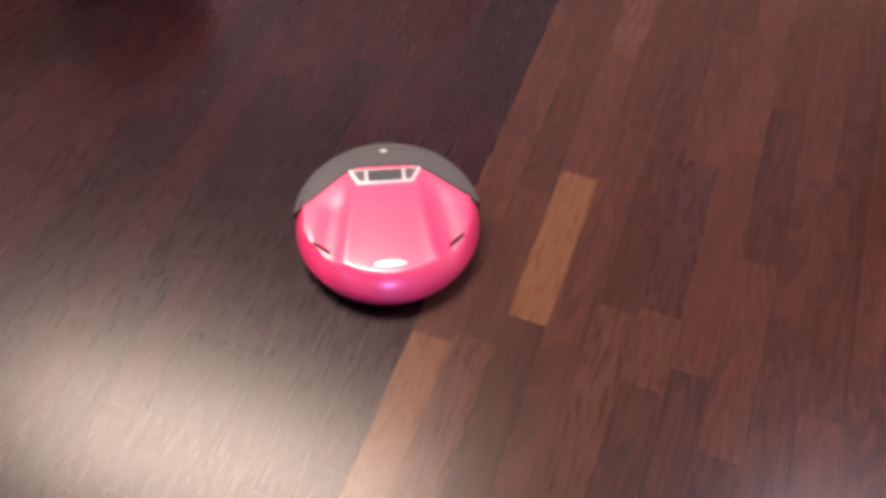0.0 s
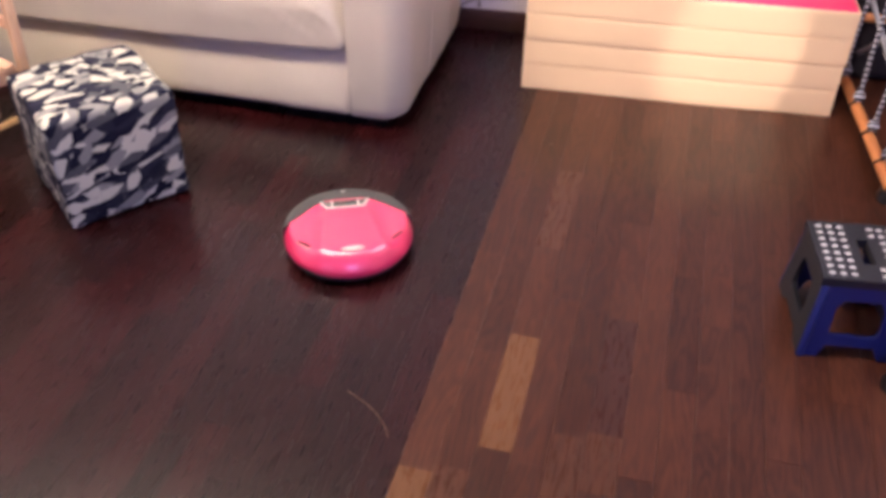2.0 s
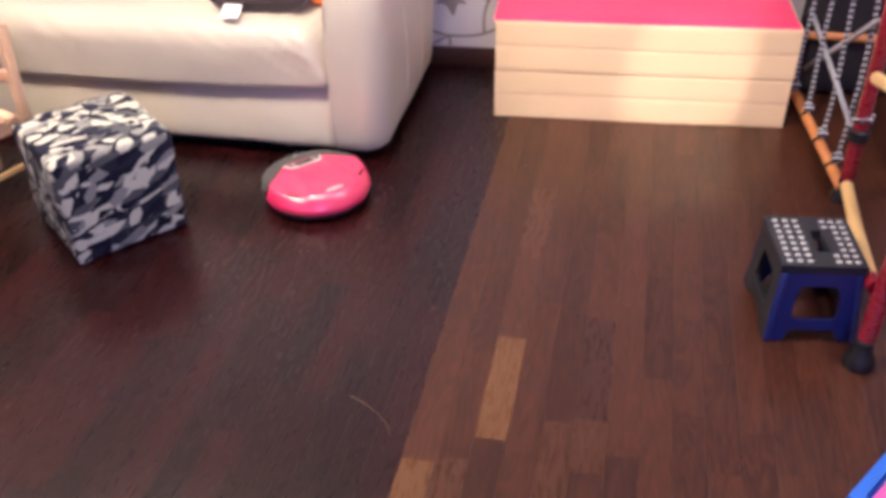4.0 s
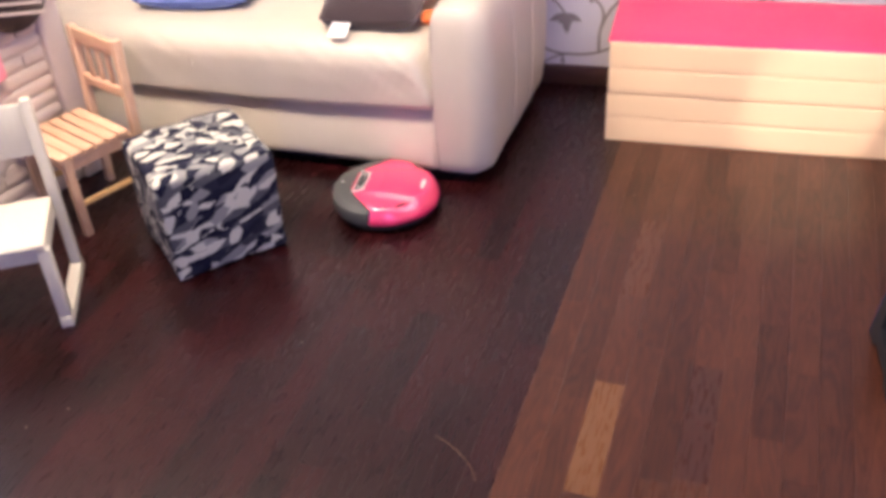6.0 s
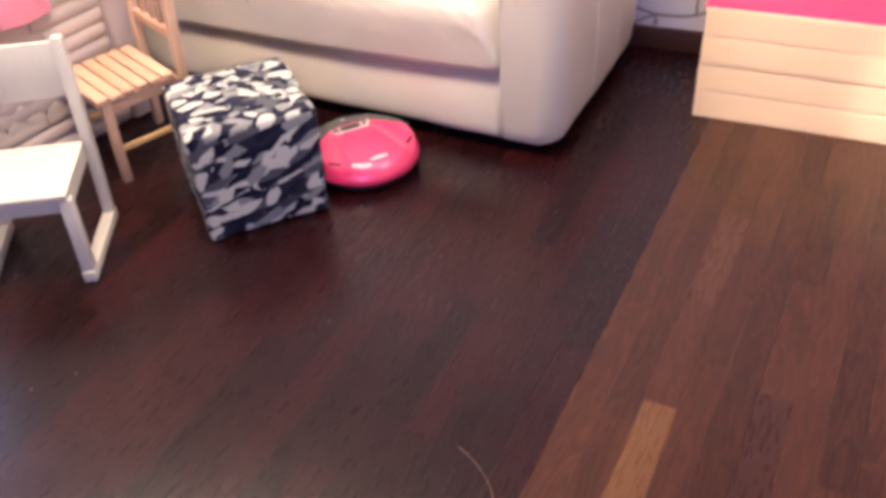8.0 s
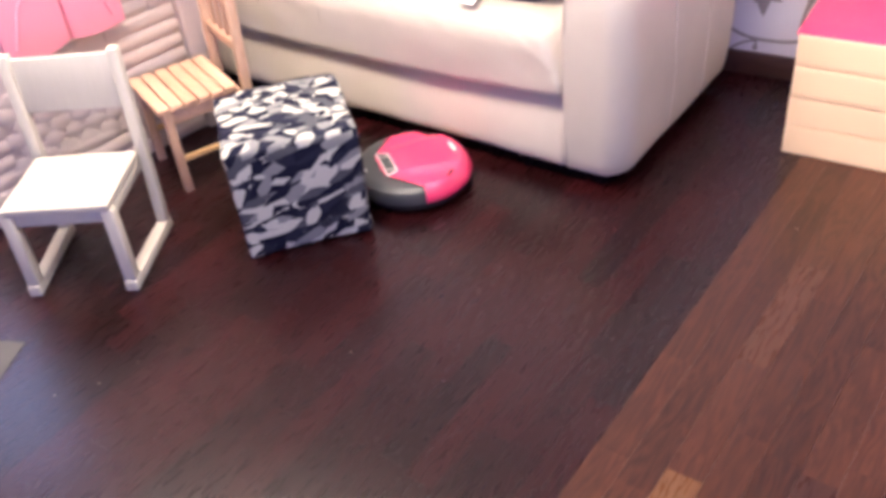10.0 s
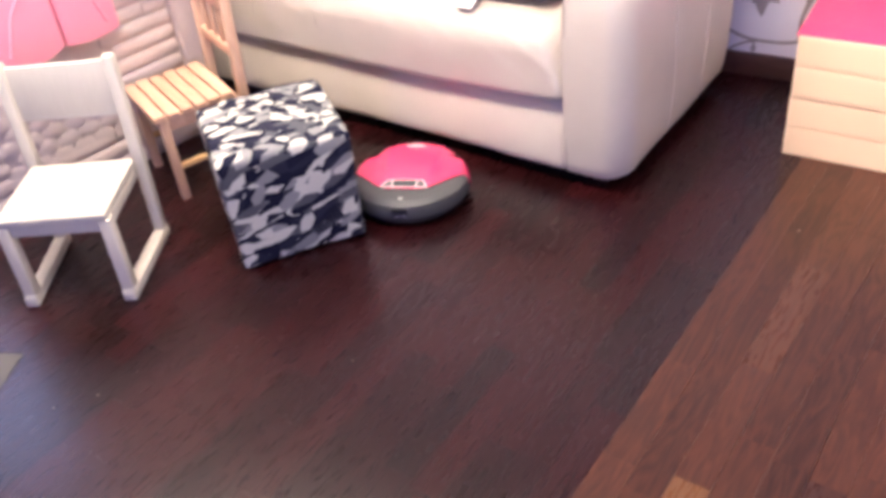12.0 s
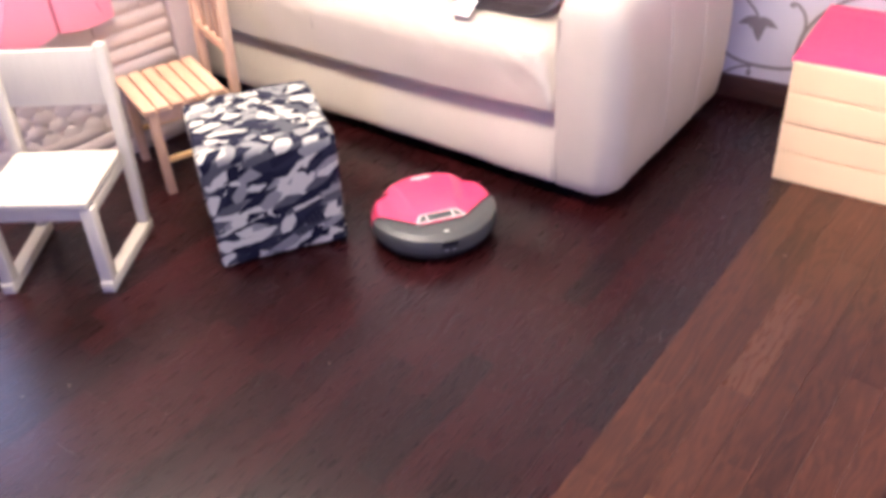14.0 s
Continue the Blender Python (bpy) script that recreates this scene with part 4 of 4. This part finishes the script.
for s, c in turns + [(0.996, -0.15), (0.986, -0.28), (0.95, -0.32)]:
    cur = []
    for i in rear:
        ri = inner(angs[i])
        r = ri + (0.1697 - ri) * s if c > -0.1 else 0.1697 * s
        cur.append(bm.verts.new((r * math.cos(angs[i]), r * math.sin(angs[i]), 0.047 + (crown(ri) + hood(ri * math.cos(angs[i]), ri * math.sin(angs[i])) - 0.047) * c)))
    for i in range(len(rear) - 1):
        bm.faces.new((prev[i], cur[i], cur[i + 1], prev[i + 1]))
    prev = cur
front = [i for i in range(NA) if abs(angs[i]) < EDGE]
low = [bm.verts.new(rings[-1][i].co - Vector((0, 0, 0.006))) for i in front]
for k in range(len(front) - 1):
    bm.faces.new((rings[-1][front[k]], low[k], low[k + 1], rings[-1][front[k + 1]]))
shell = part("cover", bm, "pink", robot, "glossy pink top cover")
bm = bmesh.new()
fa = [-EDGE - 0.01 + (2 * EDGE + 0.02) * i / 80 for i in range(81)]
rows = []
for k in range(7):
    row = []
    for a in fa:
        r0 = min(edge_at(max(-EDGE + 0.001, min(EDGE - 0.001, a))), 0.164) - 0.001
        r = r0 + (0.165 - r0) * k / 6
        row.append(bm.verts.new((r * math.cos(a), r * math.sin(a), z_top(r) - 0.002)))
    rows.append(row)
for r, z in ((0.1690, 0.080), (0.1708, 0.072), (0.1715, 0.060), (0.1712, 0.045), (0.1690, 0.034), (0.158, 0.031)):
    rows.append([bm.verts.new((r * math.cos(a), r * math.sin(a), z)) for a in fa])
for a, b in zip(rows, rows[1:]):
    for i in range(80):
        bm.faces.new((a[i], b[i], b[i + 1], a[i + 1]))
bumper = part("bumper", bm, "bumper", robot, "matt grey plastic front bumper")
base = part("base", lathe([(0, 0.009), (0.150, 0.009), (0.159, 0.012), (0.1625, 0.020), (0.1630, 0.034), (0.150, 0.037), (0, 0.037)], 60), "black", robot, "black underside")
for sy in (-1, 1):
    w = lathe([(0, -0.012), (0.026, -0.012), (0.030, -0.008), (0.030, 0.008), (0.026, 0.012), (0, 0.012)], 24)
    bmesh.ops.transform(w, matrix=pose(0, sy * 0.115, 0.030, 90, 0, 0), verts=w.verts)
    part("wheel", w, "rubber", base)


def on_top(x, y):
    r = math.hypot(x, y)
    a = math.atan2(y, x)
    ri = inner(a)
    if r > ri:
        s = min(1.0, (r - ri) / (0.1697 - ri))
        return 0.047 + (crown(ri) + hood(ri * math.cos(a), ri * math.sin(a)) - 0.047) * (1 - s ** 1.43) ** 0.7
    return z_top(r) + hood(x, y)


def decal(outline, lift, thick, bevel=0.0):
    """A plate that follows the cover."""
    bm = slab(outline, 0, thick, bevel)
    for v in bm.verts:
        v.co.z += on_top(v.co.x, v.co.y) + lift
    return bm


lcd_frame = part("display_frame", decal([(0.094, -0.067), (0.094, 0.067), (0.085, 0.065), (0.058, 0.051), (0.058, -0.051), (0.085, -0.065)], -0.001, 0.0035, 0.001), "silver", shell, "silver display frame")
part("display", decal([(0.090, -0.032), (0.090, 0.032), (0.063, 0.032), (0.063, -0.032)], 0.002, 0.0012), "lcd", lcd_frame, "dark grey display")
for s in (-1, 1):
    o = [(0.090, s * 0.037), (0.090, s * 0.060), (0.083, s * 0.057), (0.064, s * 0.047), (0.064, s * 0.037)]
    part("button", decal(o if s > 0 else o[::-1], 0.002, 0.0014), "button", lcd_frame)
o = [(-0.122 + 0.0075 * math.sin(a * math.tau / 20) * (1 if math.sin(a * math.tau / 20) > 0 else 0.9), 0.029 * math.cos(a * math.tau / 20)) for a in range(20)]
part("rear_handle", decal(o[::-1], -0.0012, 0.0026, 0.001), "silver", shell, "silver oval rear catch")
for s in (-1, 1):
    o = [(-0.060, s * 0.133), (-0.066, s * 0.135), (-0.090, s * 0.106), (-0.083, s * 0.104)]
    part("vent", decal(o if s < 0 else o[::-1], 0.0002, 0.0022), "vent", shell, "dark red slanted side vent")
part("sensor_window", box((0.1665, -0.022, 0.060), (0.1742, 0.022, 0.079), 0.002), "black", bumper, "black sensor window")
for s in (-1, 1):
    part("contact", box((0.170, s * 0.009 - 0.005, 0.046), (0.1722, s * 0.009 + 0.005, 0.050), 0.0005), "metal", bumper, "steel charging contact")
seam = [a for a in angs if abs(a) < EDGE - 0.02]
part("gap_seam", tube([((edge_at(a) + 0.0006) * math.cos(a), (edge_at(a) + 0.0006) * math.sin(a), z_top(edge_at(a)) + 0.0002) for a in seam], 0.0022, 6), "black", bumper)
part("top_mark", box((0.138, -0.006, 0.0915), (0.144, 0.006, 0.0930), 0.0006), "silver", bumper, "small silver mark")

# ---- parquet, strip by strip ----
floor = part("floor", box((-2.95, -3.05, -0.06), (1.80, 2.40, -0.0105), 0), "joint")
tagged(floor, "dark reddish-brown parquet floor with a lighter field", "floor", kind="structure")
PWID, GAP = 0.0718, 0.0004
strip_meshes = {}


def strip_mesh(length, material):
    key = (round(length, 3), material)
    if key not in strip_meshes:
        me = finish(box((GAP / 2, GAP / 2, -0.010), (PWID - GAP / 2, length - GAP / 2, 0.0), 0))
        me.name = "parquet_strip"
        me.materials.append(M[material])
        strip_meshes[key] = me
    return strip_meshes[key]


# Strips set by hand; the paler ones also carry lamp glow in their colour.
SPECIAL = {0: [(-0.43, 0.0, "plank_light"), (0.0, 0.42, "plank_mid")],
           1: [(-0.30, 0.02, "plank_soft")],
           2: [(-0.26, 0.088, "plank_mid"), (0.088, 0.436, "plank_light"), (0.436, 0.782, "plank_mid"), (0.782, 1.16, "plank_soft")],
           4: [(-0.32, 0.165, "plank_soft")],
           5: [(0.03, 0.185, "plank_soft"), (0.185, 0.55, "plank_deep")],
           -2: [(-0.35, 0.015, "plank_dark"), (0.015, 0.34, "plank_dark")],
           -3: [(-0.10, 0.335, "plank_dark"), (0.335, 0.80, "plank_dark")]}
LENGTHS = (0.30, 0.345, 0.40, 0.46, 0.52)
rest = {"plank_dark_rest": ([], []), "plank_mid_rest": ([], [])}
rng = random.Random(11)


def lay(c, y0, y1, material):
    x = c * PWID
    if -1.32 < x < 1.0 and y1 > -0.40 and y0 < 1.75:
        ob = new("parquet_strip", strip_mesh(y1 - y0, material))
        ob.parent = floor
        ob.matrix_basis = pose(x, y0, rng.uniform(-0.00025, 0.0))
    else:
        vs, fs = rest["plank_dark_rest" if c < 0 else "plank_mid_rest"]
        k = len(vs)
        xa, xb, ya, yb = x + GAP / 2, x + PWID - GAP / 2, y0 + GAP / 2, y1 - GAP / 2
        vs.extend([(px, py, z) for z in (-0.010, -0.0001) for px, py in ((xa, ya), (xb, ya), (xb, yb), (xa, yb))])
        fs.extend([(k + 4, k + 5, k + 6, k + 7)] + [(k + i, k + (i + 1) % 4, k + 4 + (i + 1) % 4, k + 4 + i) for i in range(4)])


for c in range(-40, 25):
    base_mat = "plank_dark" if c < 0 else "plank_mid"
    known = SPECIAL.get(c, [])
    for y0, y1, mt in known:
        lay(c, y0, y1, mt)
    y = known[-1][1] if known else -3.0 - rng.random() * 0.4
    while y < 2.35:
        n = y + rng.choice(LENGTHS)
        lay(c, y, min(n, 2.39), base_mat)
        y = n
    if known:
        y = known[0][0]
        while y > -3.0:
            n = y - rng.choice(LENGTHS)
            lay(c, n, y, base_mat)
            y = n
for mt, (vs, fs) in rest.items():
    me = bpy.data.meshes.new("parquet_strips")
    me.from_pydata(vs, [], fs)
    me.materials.append(M[mt])
    ob = new("parquet_strips", me)
    ob.parent = floor
    tagged(ob, kind="stuff")


# ---- what moves ----
def motions():
    rows = [(0, -0.112, 0.170, 115), (0.5, -0.170, 0.297, 115), (1, -0.223, 0.431, 115), (1.5, -0.277, 0.545, 115), (2, -0.327, 0.648, 115), (2.5, -0.384, 0.762, 116),
            (3.2, -0.455, 0.900, 118), (3.8, -0.500, 0.983, 130), (4.4, -0.522, 1.013, 152), (5, -0.548, 1.044, 171), (5.5, -0.636, 1.045, 175), (6, -0.630, 1.045, 188),
            (6.5, -0.642, 1.026, 221), (7, -0.715, 1.010, 218), (7.5, -0.793, 0.980, 159), (8, -0.870, 1.008, 145), (8.2, -0.858, 1.002, 128), (9.2, -0.876, 1.006, 186), (10.3, -0.902, 1.016, 246),
            (10.8, -0.908, 1.012, 256), (11.2, -0.906, 1.008, 265), (11.5, -0.893, 1.002, 288), (11.7, -0.884, 0.992, 294), (12, -0.879, 0.984, 296), (12.6, -0.876, 0.982, 298),
            (12.9, -0.872, 0.986, 325), (13.2, -0.860, 0.990, 354), (13.5, -0.808, 0.972, 342), (13.8, -0.760, 0.948, 332), (14, -0.720, 0.928, 322)]
    walk(robot, [(t, pose(x, y, 0, 0, 0, a)) for t, x, y, a in rows])
    rows = [(0, -1.073, 0.749, 50), (8.2, -1.073, 0.749, 50), (9.2, -1.080, 0.746, 50.5), (10.2, -1.085, 0.743, 51.2), (10.5, -1.085, 0.743, 51.4), (10.7, -1.095, 0.734, 53.5),
            (10.95, -1.106, 0.724, 56), (12, -1.105, 0.726, 55.8), (12.6, -1.106, 0.719, 55), (14, -1.109, 0.719, 55.5)]
    walk(pouf, [(t, pose(x, y, 0, 0, 0, a)) for t, x, y, a in rows])


motions()
